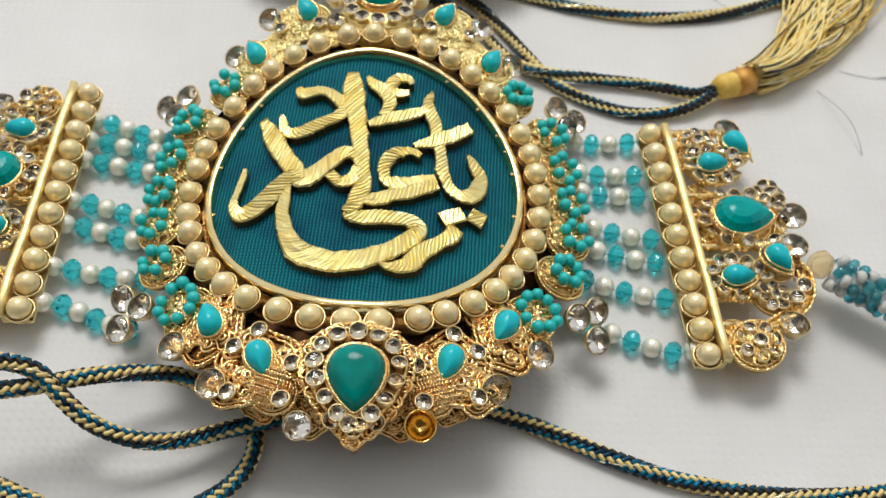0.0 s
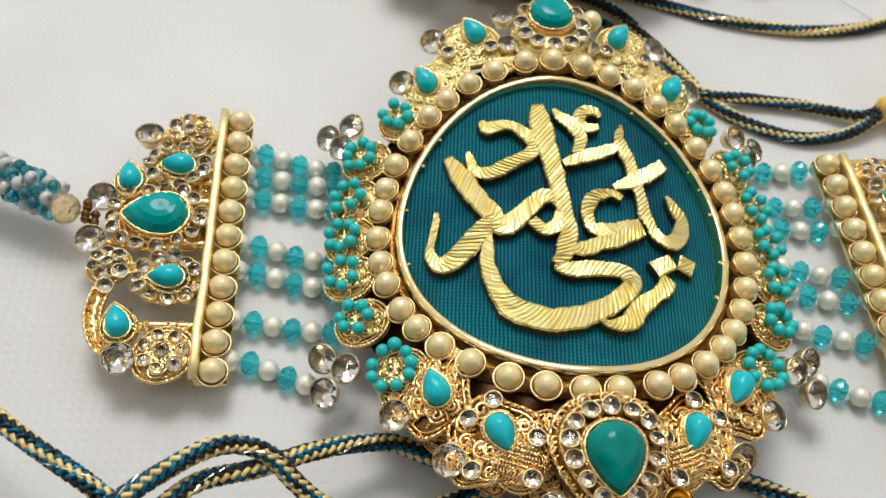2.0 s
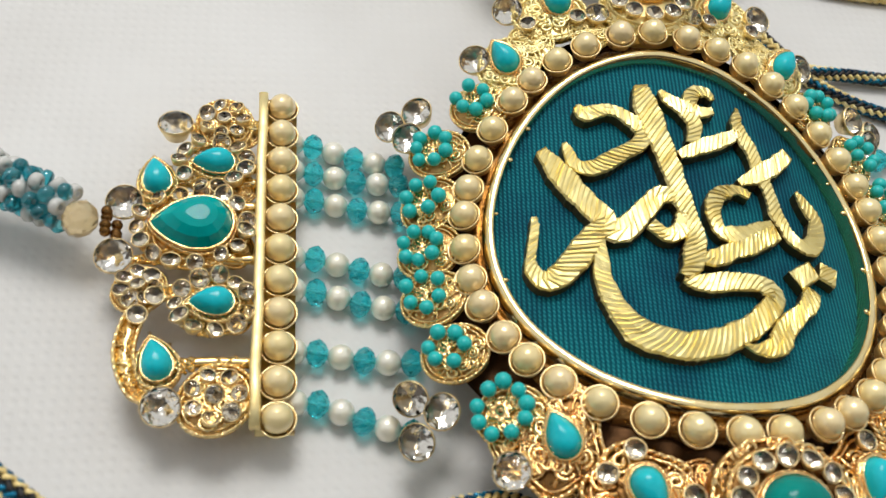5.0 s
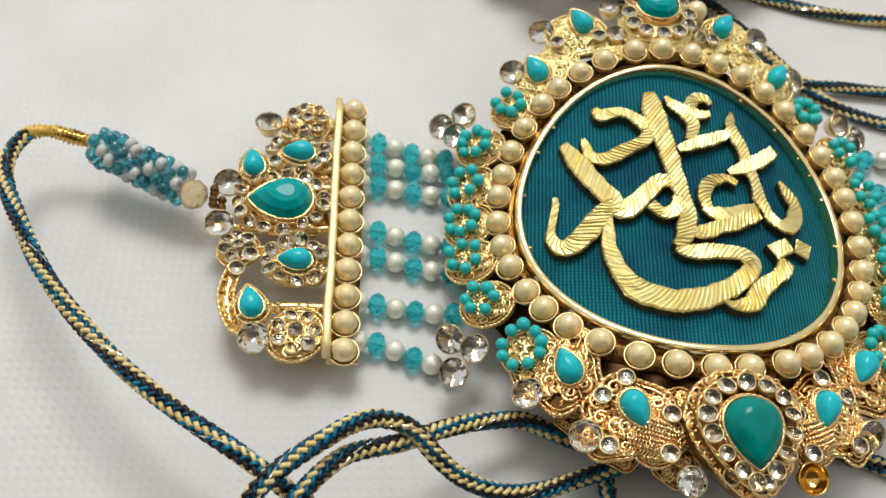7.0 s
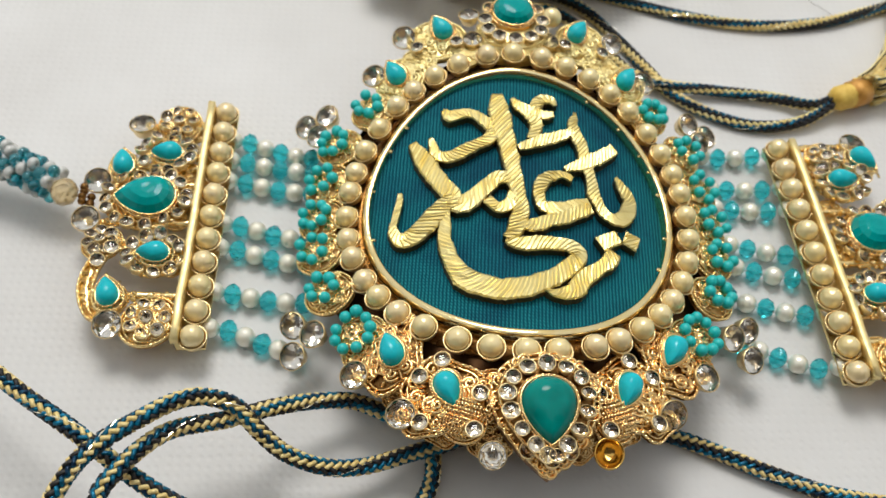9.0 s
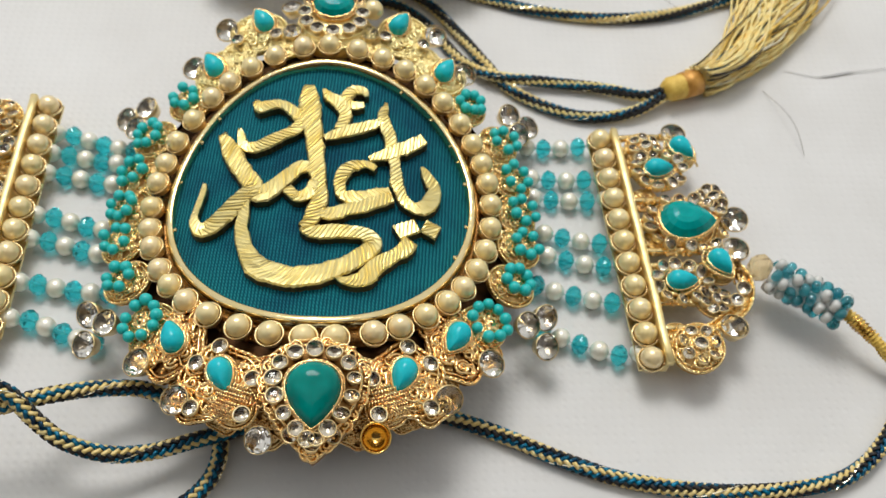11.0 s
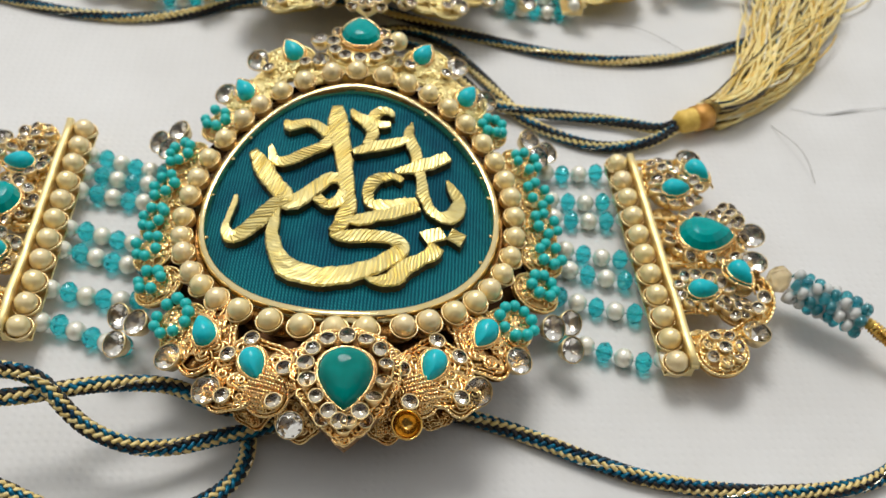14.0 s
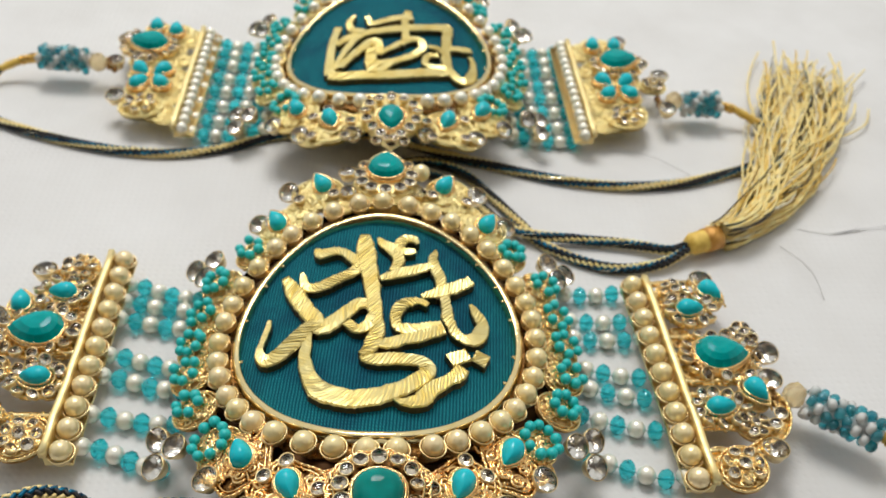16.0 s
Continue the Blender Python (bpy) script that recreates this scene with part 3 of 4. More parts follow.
def bezel_mesh():
    prof = [(0.0, -0.75), (0.0, -0.12), (0.03, -0.08), (0.12, -0.08), (0.155, -0.12), (0.155, -0.75)]
    n, verts, faces, k = 120, [], [], len(prof)
    for i in range(n):
        for o, z in prof:
            x, y = ring(2 * math.pi * i / n, -0.47 + o)
            verts.append((x, y, rim(x) + z + 0.012 * noise.noise((x * 1.5, y * 1.5, o * 9))))
    for i in range(n):
        for q in range(k - 1):
            j = (i + 1) % n
            faces.append([i * k + q, j * k + q, j * k + q + 1, i * k + q + 1])
    return Shape().add(verts, faces).mesh("bezel", RIM_GOLD)


def gap_strip_mesh():
    """An added strip under the pearl cups, dark for the gap's shade, finely wavy-edged."""
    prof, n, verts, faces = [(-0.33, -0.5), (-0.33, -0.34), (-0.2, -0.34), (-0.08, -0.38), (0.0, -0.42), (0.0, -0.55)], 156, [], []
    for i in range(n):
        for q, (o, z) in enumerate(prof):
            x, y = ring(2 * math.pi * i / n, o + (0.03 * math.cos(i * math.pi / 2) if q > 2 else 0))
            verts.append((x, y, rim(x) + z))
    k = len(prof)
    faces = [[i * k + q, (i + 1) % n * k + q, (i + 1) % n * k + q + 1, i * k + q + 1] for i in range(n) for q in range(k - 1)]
    return Shape().add(verts, faces).mesh("shaded_gap_strip", SHADE_BRONZE_GOLD)


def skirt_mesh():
    """An added dark wall, from the plate down towards the sheet, shading the back."""
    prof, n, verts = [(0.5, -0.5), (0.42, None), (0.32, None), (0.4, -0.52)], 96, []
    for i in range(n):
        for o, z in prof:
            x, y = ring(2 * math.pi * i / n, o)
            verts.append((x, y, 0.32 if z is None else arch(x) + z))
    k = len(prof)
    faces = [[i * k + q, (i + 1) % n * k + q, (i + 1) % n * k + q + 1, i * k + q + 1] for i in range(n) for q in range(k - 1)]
    return Shape().add(verts, faces).mesh("shade_skirt", SHADE_BACK)


def disc_mesh(name, off, z, mat, thick=0.0, rings=10):
    """The ring's inside as an arched sheet."""
    s, n = Shape(), 72
    for under in ([0, 1] if thick else [0]):
        verts = []
        for q in range(rings + 1):
            for i in range(n):
                a = 2 * math.pi * i / n
                x, y = ring(a, off - (0.4 * max(0.0, math.sin(a)) if thick else 0))
                f = max(q, 0.02) / rings
                verts.append((x * f, y * f, (arch(x * f) if thick else inlay(x * f, y * f)) + z - thick * under))
        s.add(verts, [[q * n + i, q * n + (i + 1) % n, (q + 1) * n + (i + 1) % n, (q + 1) * n + i] for q in range(rings) for i in range(n)])
    return s.mesh(name, mat)


def stroke_mesh(points, seed):
    """A pen stroke cut from thick gold card, pressed with slanting ridges: points are x, y and width."""
    rnd, step = random.Random(seed), 0.02
    line = spline([(x, y, w) for x, y, w in points], step)
    line[-1:] = [Vector(points[-1])]
    last, slant = len(line) - 1, rnd.uniform(0.65, 0.95)
    if line[-1].y - line[0].y < -abs(line[-1].x - line[0].x):
        slant = -slant
    reach = 0.5 * abs(slant) * max(p.z for p in line)
    across = (-1.0, -0.86, 0.0, 0.86, 1.0)

    def spot(run, u, high):
        i = max(0, min(last, int(round(run / step))))
        wide = 0.5 * line[i].z
        i = max(0, min(last, int(round((run + slant * u * wide) / step))))
        a, b, p = line[max(i - 2, 0)], line[min(i + 2, last)], line[i]
        d = Vector((b.x - a.x, b.y - a.y, 0)).normalized()
        w = u * (0.5 * p.z + 0.035 * noise.noise((p.x * 4.1, p.y * 4.1, 0.3 + 4.8 * (u > 0))) + 0.022 * noise.noise((p.x * 21, p.y * 21, u)))
        x, y = p.x - d.y * w, p.y + d.x * w
        return x, y, inlay(x, y) + high

    runs, run = [], -reach
    while run < last * step + reach:
        pitch, deep = 0.094 * rnd.uniform(0.85, 1.15), 0.02 * rnd.uniform(0.7, 1.2)
        runs += [(run, 0.0), (run + 0.68 * pitch, deep)]
        run += pitch
    runs.append((last * step + reach, 0.0))
    verts, n, k = [], len(runs), len(across) + 2
    lift = 0.19 + 0.02 * rnd.random()
    for run, h in runs:
        verts.append(spot(run, -1.0, -0.02))
        verts += [spot(run, u, lift - 0.028 if abs(u) == 1 else lift + h) for u in across]
        verts.append(spot(run, 1.0, -0.02))
    s = Shape()
    s.add(verts, [[i * k + q, i * k + q + 1, i * k + k + q + 1, i * k + k + q] for i in range(n - 1) for q in range(1, k - 2)])
    # sides and ends take the darkened edge colour as a shadow line
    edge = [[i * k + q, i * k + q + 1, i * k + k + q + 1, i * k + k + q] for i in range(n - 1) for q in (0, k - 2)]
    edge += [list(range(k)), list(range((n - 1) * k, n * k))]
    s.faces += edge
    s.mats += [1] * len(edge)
    return s.mesh("calligraphy_stroke", SCORED, SHADED_EDGE, smooth=False)


STROKES = [
    [(-0.39, 2.48, 0.27), (-0.37, 2.06, 0.44), (-0.26, 1.32, 0.40), (-0.16, 0.62, 0.34), (-0.09, 0.00, 0.30), (-0.05, -0.39, 0.32), (-0.19, -0.78, 0.34), (-0.37, -1.03, 0.16)],
    [(-0.37, -1.03, 0.18), (-0.11, -1.13, 0.29), (0.43, -1.10, 0.32), (0.87, -1.16, 0.32), (1.01, -1.34, 0.34), (0.80, -1.61, 0.36), (0.41, -1.88, 0.38), (-0.13, -2.08, 0.44), (-0.70, -2.08, 0.46), (-1.18, -1.83, 0.44), (-1.43, -1.42, 0.32), (-1.54, -0.90, 0.27), (-1.53, -0.45, 0.23), (-1.50, -0.26, 0.16)],
    [(1.73, -1.19, 0.28), (1.62, -1.37, 0.32), (1.41, -1.57, 0.29), (1.12, -1.78, 0.36), (0.83, -2.13, 0.33), (0.52, -2.20, 0.18), (0.29, -2.13, 0.07)],
    [(1.03, 0.41, 0.12), (0.83, 0.50, 0.21), (0.54, 0.44, 0.26), (0.34, 0.16, 0.28), (0.33, -0.18, 0.26), (0.51, -0.32, 0.30), (0.91, -0.25, 0.30), (1.32, -0.09, 0.26)],
    [(1.35, -0.21, 0.26), (0.90, -0.45, 0.30), (0.45, -0.63, 0.30), (0.13, -0.74, 0.28), (-0.04, -0.69, 0.16)],
    [(1.24, 2.13, 0.07), (1.17, 1.75, 0.27), (1.31, 1.26, 0.29), (1.40, 0.64, 0.26), (1.48, 0.04, 0.26), (1.66, -0.33, 0.28), (1.89, -0.39, 0.31), (2.10, -0.23, 0.31), (2.21, 0.13, 0.29), (2.07, 0.44, 0.24), (1.97, 0.63, 0.10)],
    [(0.89, 0.63, 0.14), (1.31, 0.84, 0.29), (1.69, 1.09, 0.32), (2.02, 1.36, 0.25)],
    [(0.83, 2.26, 0.10), (0.74, 2.40, 0.20), (0.52, 2.40, 0.25), (0.39, 2.16, 0.27), (0.53, 2.00, 0.22), (0.77, 2.03, 0.15)],
    [(-0.09, 2.39, 0.07), (0.04, 2.21, 0.27), (0.29, 2.01, 0.32), (0.38, 1.72, 0.29), (0.27, 1.34, 0.22)],
    [(-0.02, 1.11, 0.19), (0.39, 1.28, 0.27), (0.87, 1.48, 0.27), (1.14, 1.63, 0.17)],
    [(-1.52, 2.15, 0.10), (-1.35, 2.00, 0.30), (-1.00, 2.05, 0.22), (-0.71, 1.84, 0.27), (-0.51, 1.58, 0.29), (-0.67, 1.33, 0.29), (-1.05, 1.10, 0.29), (-1.39, 0.96, 0.31), (-1.62, 1.02, 0.22), (-1.74, 1.27, 0.17), (-1.78, 1.48, 0.07)],
    [(-2.15, 1.41, 0.20), (-1.90, 0.90, 0.39), (-1.60, 0.36, 0.38), (-1.37, -0.00, 0.37), (-1.59, -0.24, 0.40), (-1.86, -0.53, 0.42), (-2.15, -0.81, 0.39), (-2.40, -0.83, 0.30), (-2.52, -0.54, 0.21), (-2.43, -0.09, 0.14), (-2.39, 0.23, 0.10)],
    [(-1.43, -0.06, 0.40), (-1.15, -0.19, 0.42), (-0.82, 0.08, 0.35), (-0.48, 0.37, 0.33), (-0.18, 0.34, 0.26)],
    [(-0.71, -0.12, 0.23), (-0.49, -0.35, 0.25), (-0.26, -0.22, 0.26), (-0.17, 0.04, 0.19)],
    [(1.44, -1.04, 0.32), (1.85, -0.80, 0.33)],
    [(1.99, -0.77, 0.35), (2.27, -0.89, 0.33)],
]
STROKES_FAR = [
    [(-1.77, -1.54, 0.38), (-1.14, -1.72, 0.41), (0.16, -1.73, 0.39), (1.31, -1.41, 0.38), (1.73, -1.22, 0.35)],
    [(-1.77, -1.51, 0.31), (-1.78, -0.58, 0.26), (-1.72, 0.32, 0.27), (-1.63, 0.92, 0.26)],
    [(-1.64, -0.02, 0.18), (-1.36, 0.26, 0.29), (-0.80, 0.45, 0.32), (0.14, 0.67, 0.34), (1.18, 0.95, 0.33), (1.83, 1.22, 0.30)],
    [(-1.59, -1.29, 0.17), (-1.44, -0.63, 0.21), (-1.18, -0.04, 0.25), (-0.88, 0.34, 0.22)],
    [(-1.49, -1.26, 0.24), (-1.10, -0.69, 0.28), (-0.73, -0.21, 0.34), (-0.46, -0.05, 0.36), (-0.36, -0.39, 0.28), (-0.38, -0.81, 0.21)],
    [(-0.56, -0.38, 0.32), (-0.56, -1.09, 0.38), (-0.48, -1.68, 0.38)],
    [(-0.54, -1.21, 0.31), (-0.01, -1.11, 0.28), (0.52, -0.82, 0.26), (0.90, -0.38, 0.25), (0.96, -0.00, 0.27), (0.76, 0.20, 0.27), (0.41, 0.01, 0.25), (-0.02, -0.40, 0.21), (-0.32, -0.73, 0.14)],
    [(0.52, 1.70, 0.26), (0.43, 1.02, 0.27), (0.45, 0.26, 0.23), (0.33, -0.25, 0.18)],
    [(0.66, 1.39, 0.33), (0.20, 1.26, 0.29), (-0.30, 1.04, 0.26), (-0.61, 0.94, 0.22), (-0.74, 1.34, 0.18)],
    [(-1.15, 1.49, 0.17), (-1.28, 1.13, 0.22), (-1.17, 0.68, 0.25), (-0.80, 0.55, 0.25)],
    [(1.77, 1.19, 0.33), (1.66, -0.12, 0.30), (1.69, -1.01, 0.32), (1.94, -1.47, 0.35), (2.24, -1.58, 0.28)],
    [(1.73, 0.00, 0.25), (2.11, 0.13, 0.27), (2.46, 0.24, 0.25)],
    [(2.43, -0.15, 0.18), (2.49, -0.65, 0.23), (2.36, -1.26, 0.30), (2.13, -1.63, 0.21)],
    [(1.13, -0.14, 0.18), (1.42, -0.16, 0.25), (1.67, -0.42, 0.21)],
    [(1.43, -0.52, 0.21), (1.15, -0.61, 0.23), (1.01, -0.95, 0.21), (1.18, -1.19, 0.23), (1.65, -1.11, 0.24)],
    [(-0.49, -1.67, 0.24), (-0.20, -1.46, 0.22), (0.05, -1.25, 0.14)],
]


def pendant(band, strokes, far=False):
    mid = 0.8 if far else 1.0
    base = part("pendant_base", disc_mesh("pendant_base", 0.25 if far else 0.62, -0.5, SHADE_BACK, 0.12), band, None, "arched back plate, dark brown for the shade behind the pearls")
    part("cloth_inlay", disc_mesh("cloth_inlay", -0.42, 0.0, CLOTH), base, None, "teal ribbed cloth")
    part("bezel", bezel_mesh(), base, None, "thin polished gold rim")
    if not far:
        # added to keep light out from under the pendant
        part("shade_skirt", skirt_mesh(), base, None, "added dark brown skirt that shades the hollow back")
    for a in (8, 19, 27, 41, 58, 140, 152, 171, 194, 331, 347):
        x, y = ring(radians(a), -0.5)
        part("solder_fleck", FLECK, base, at(x, y, rim(x) - 0.16, 7 * a, 0, 0.7 + 0.05 * (a % 9)))
    # fills the gap beside the bezel in a shade-dark tone
    part("shaded_gap_strip", gap_strip_mesh(), base, None, "narrow added strip, dark for the shaded gap under the pearls")
    for i, points in enumerate(strokes):
        part("calligraphy_stroke", stroke_mesh(points, i), base, None, "gold stroke scored with slanting lines")
    rnd = random.Random(4)
    for a in ANGLES:
        x, y = ring(radians(a))
        part("pearl_cup", CUP_S if far else CUP, base, on(x, y, rim(x) - arch(x) - 0.03, 0, 0.95))
        part("pearl", PEARL_S if far else PEARL, base, on(x, y, rim(x) - arch(x) + rnd.uniform(-0.015, 0.02), rnd.uniform(0, 360), 0.94))
    # flowers of small beads down both flanks
    for x, y, big in ((3.1, 2.6, 0), (3.82, 1.82, 0), (4.03, 0.9, 0), (4.11, 0.05, 0), (4.11, -0.77, 0), (3.88, -1.73, 0), (3.23, -2.82, 1)):
        for sx in (-1, 1):
            px, py = sx * (x - (0.3 if far else 0.0)), y
            part("filigree", (LIT_LEAVES if far else SOLID)[rnd.randrange(4)], base, on(px - sx * 0.16, py - 0.05, -0.22, rnd.uniform(0, 360), 0.82))
            turn = rnd.uniform(0, 6)
            n, r = (9, 0.33) if big else (rnd.choice((6, 6, 7)), 0.25)
            for q in range(n):
                c = turn + 2 * math.pi * q / n
                part("turquoise_bead", BEAD, base, on(px + r * rnd.uniform(0.85, 1.12) * math.cos(c), py + r * rnd.uniform(0.9, 1.2) * math.sin(c), 0.0 + rnd.uniform(-0.03, 0.05), 0, rnd.uniform(0.95, 1.08)))
            part("rosette", ROSETTE, base, on(px, py, -0.1, 0, 1.05 if big else 0.8))
    # pierced leaves with turquoise drops along the lower and upper edge
    leaves = ((2.55, -3.45, 1.05), (1.6, -4.2, 1.2), (2.0, -4.5, 0.8), (2.35, -3.0, 0.8), (0.95, -4.25, 0.8), (2.4, 3.3, 0.95), (1.6, 4.3, 1.05), (0.95, 3.9, 0.7), (2.0, 3.7, 0.7), (3.0, -3.3, 0.7))
    for x, y, k in leaves:
        for sx in (-1, 1):
            # lower near leaves get the shaded gold, upper and far ones the lit
            part("filigree", (LEAVES if y < 0 and not far else LIT_LEAVES)[rnd.randrange(4)], base, on(sx * x, y, -0.2 if y < 0 else -0.18, rnd.uniform(0, 360), k))
    for x, y, z, k in () if far else ((0.8, -4.85, 1.15, 0.66), (1.6, -4.5, 1.05, 0.66), (2.3, -3.95, 0.95, 0.6)):
        for sx in (-1, 1):
            part("filigree", LEAVES[rnd.randrange(4)], base, at(sx * x, y, z, rnd.uniform(0, 360), sx * 9 * x, k, 52 - 6 * x))
    for sx in (-1, 1):
        if not far:
            part("filigree", DOME, base, on(sx * 1.3, -4.72, -0.16, 20 * sx, 0.85, 22))
        for x, y, spin in ((2.54, -3.32, -15 if sx < 0 else 150), (1.56, -4.2, 160), (2.52, 3.35, -25), (1.52, 4.5, -30)):
            set_drop(base, on(sx * x, y, 0.02 if y < 0 else 0.0, sx * spin, 0.86 if y < 0 else 0.82, 8 if y < 0 else 20))
        for x, y in ((4.42, 2.5), (3.98, 2.64), (4.16, 2.16), (4.4, -2.4), (4.0, -2.68), (4.36, -3.05), (3.2, -3.68), (2.37, -4.54), (2.98, 3.45), (2.33, 4.42)):
            set_crystal(base, on(sx * x, y, -0.05, 0, 1.0, rnd.uniform(5, 32)))
        for x, y in ((1.65, -3.62), (1.02, -4.3), (2.05, -4.75), (1.15, -4.95), (2.05, -3.9), (2.05, 4.0), (1.2, 4.05)):
            set_crystal(base, on(sx * x, y, 0.02, 0), True)
    if far:
        set_crystal(base, on(-0.95, -4.75, -0.1, 0, 0.9, 20))
        set_crystal(base, on(1.0, -4.75, -0.1, 0, 0.9, 20))
    else:
        set_crystal(base, on(-0.85, -5.38, -0.1, 0, 0.88, 20))
        set_crystal(base, on(1.1, -5.33, -0.1, 0, 0.92, 20), False, True)
    # middle motifs with the large drops
    heart = Shape()
    for f, z in ((1.0, -0.28), (0.86, -0.1)):
        line = drop_line(2.3, 1.95, 120)
        for ph in (0, math.pi):
            heart.tube([(f * x, f * y, z + 0.03 * math.sin(i * 1.2 + ph)) for i, (x, y) in enumerate(line)], 0.035, 5, True)
    outline = drop_line(2.3, 1.95, 40)
    n = len(outline)
    heart.add([(x * f, y * f, z) for f, z in ((1.0, -0.62), (1.0, -0.3), (0.8, -0.06), (0.3, 0.0)) for x, y in outline], [[q * n + i, q * n + (i + 1) % n, (q + 1) * n + (i + 1) % n, (q + 1) * n + i] for q in range(3) for i in range(n)] + [[3 * n + i for i in range(n)]], 1)
    for i in range(26):
        x, y = outline[(i * 3) % n]
        f = 0.93
        heart.tube(scroll(x * f, y * f, 0.14, 1.6, i * 1.3, 1 if i % 3 else -1, -0.24), 0.03, 5)
    for i in range(110):
        a = rnd.randrange(n)
        f = rnd.uniform(0.7, 1.0)
        heart.ball(rnd.uniform(0.03, 0.05), (outline[a][0] * f, outline[a][1] * f, -0.3 + (1 - f) * 1.1), 6, 4)
    hm = heart.mesh("filigree", FILIGREE, SHADE_BRONZE_GOLD)
    # same heart in the lit gold, for the upper edge and far pendant
    top = heart.mesh("filigree", LIT_FILIGREE, LIT_FILIGREE)
    part("filigree", top if far else hm, base, on(0.06, -4.77 + (0.3 if far else 0), 0.3, 180, 0.8 if far else 0.92, 8))
    set_drop(base, on(0.06, -4.8, 0.38, 180, 0.81 * mid, 8), True, far)
    for i in range(16):
        x, y = drop_line(1.6, 1.34, 16)[i]
        set_crystal(base, on(0.06 - x, -4.8 - y, 0.4 - 0.14 * y - (0.12 if i == 0 else 0), rnd.uniform(0, 360), rnd.uniform(0.85, 1.05), rnd.uniform(-28, 28)), True)
    for x, y in ((-0.3, -5.38), (0.4, -5.4)):
        set_crystal(base, on(x, y, 0.1, 0, 0.95, 15), True)
    part("filigree", top, base, on(0.06, 4.55, 0.05, 0, 0.8, -5))
    set_drop(base, on(0.06, 4.8, 0.2, 0, 0.86, 2), True, True, True)
    for i in range(3, 12):
        x, y = drop_line(1.5, 1.25, 14)[i]
        set_crystal(base, on(0.06 + x, 4.65 + y, 0.22, 0, 1.1), True)
    for sx in (-1, 1):
        set_crystal(base, on(sx * 0.85, 4.1, 0.0, 0, 0.8))
    part("pearl", PEARL, base, on(0.92, 4.72, 0.1))
    set_crystal(base, on(-0.9, 4.85, 0.0, 0, 0.85, -12))
    return base


def crescent(base, points, stones):
    """A curved gold arm with rope edges and a grained face, which carries a few cut stones."""
    s, rnd, line = Shape(), random.Random(3), spline(points, 0.05)
    n, sides = len(line), []
    for i, p in enumerate(line):
        d = (line[min(i + 1, n - 1)] - line[max(i - 1, 0)]).normalized()
        w = 0.04 + 0.1 * math.sin(math.pi * (0.12 + 0.76 * i / (n - 1)))
        sides.append((p + Vector((-d.y, d.x, 0)) * w, p - Vector((-d.y, d.x, 0)) * w))
    for k in (0, 1):
        for ph in (0, math.pi):
            s.tube([q[k] + Vector((0, 0, 0.03 * math.sin(i * 1.4 + ph))) for i, q in enumerate(sides)], 0.03, 5)
    verts = [v - Vector((0, 0, z)) for q in sides for v, z in ((q[0], 0.02), (q[1], 0.02), (q[1], 0.1), (q[0], 0.1))]
    s.add(verts, [[4 * i + a, 4 * i + (a + 1) % 4, 4 * i + 4 + (a + 1) % 4, 4 * i + 4 + a] for i in range(n - 1) for a in range(4)])
    for i in range(3 * n):
        a, b = rnd.choice(sides)
        s.ball(rnd.uniform(0.02, 0.035), a.lerp(b, rnd.uniform(0.15, 0.85)) + Vector((0, 0, -0.005)), 6, 4)
    part("crescent_arm", s.mesh("crescent_arm", WARM_FILIGREE), base, None, "curved gold arm with rope edges")
    for x, y in stones:
        set_crystal(base, at(x, y, 0.92, 0, rnd.uniform(-20, 20), 0.98, rnd.uniform(-20, 20)), True)


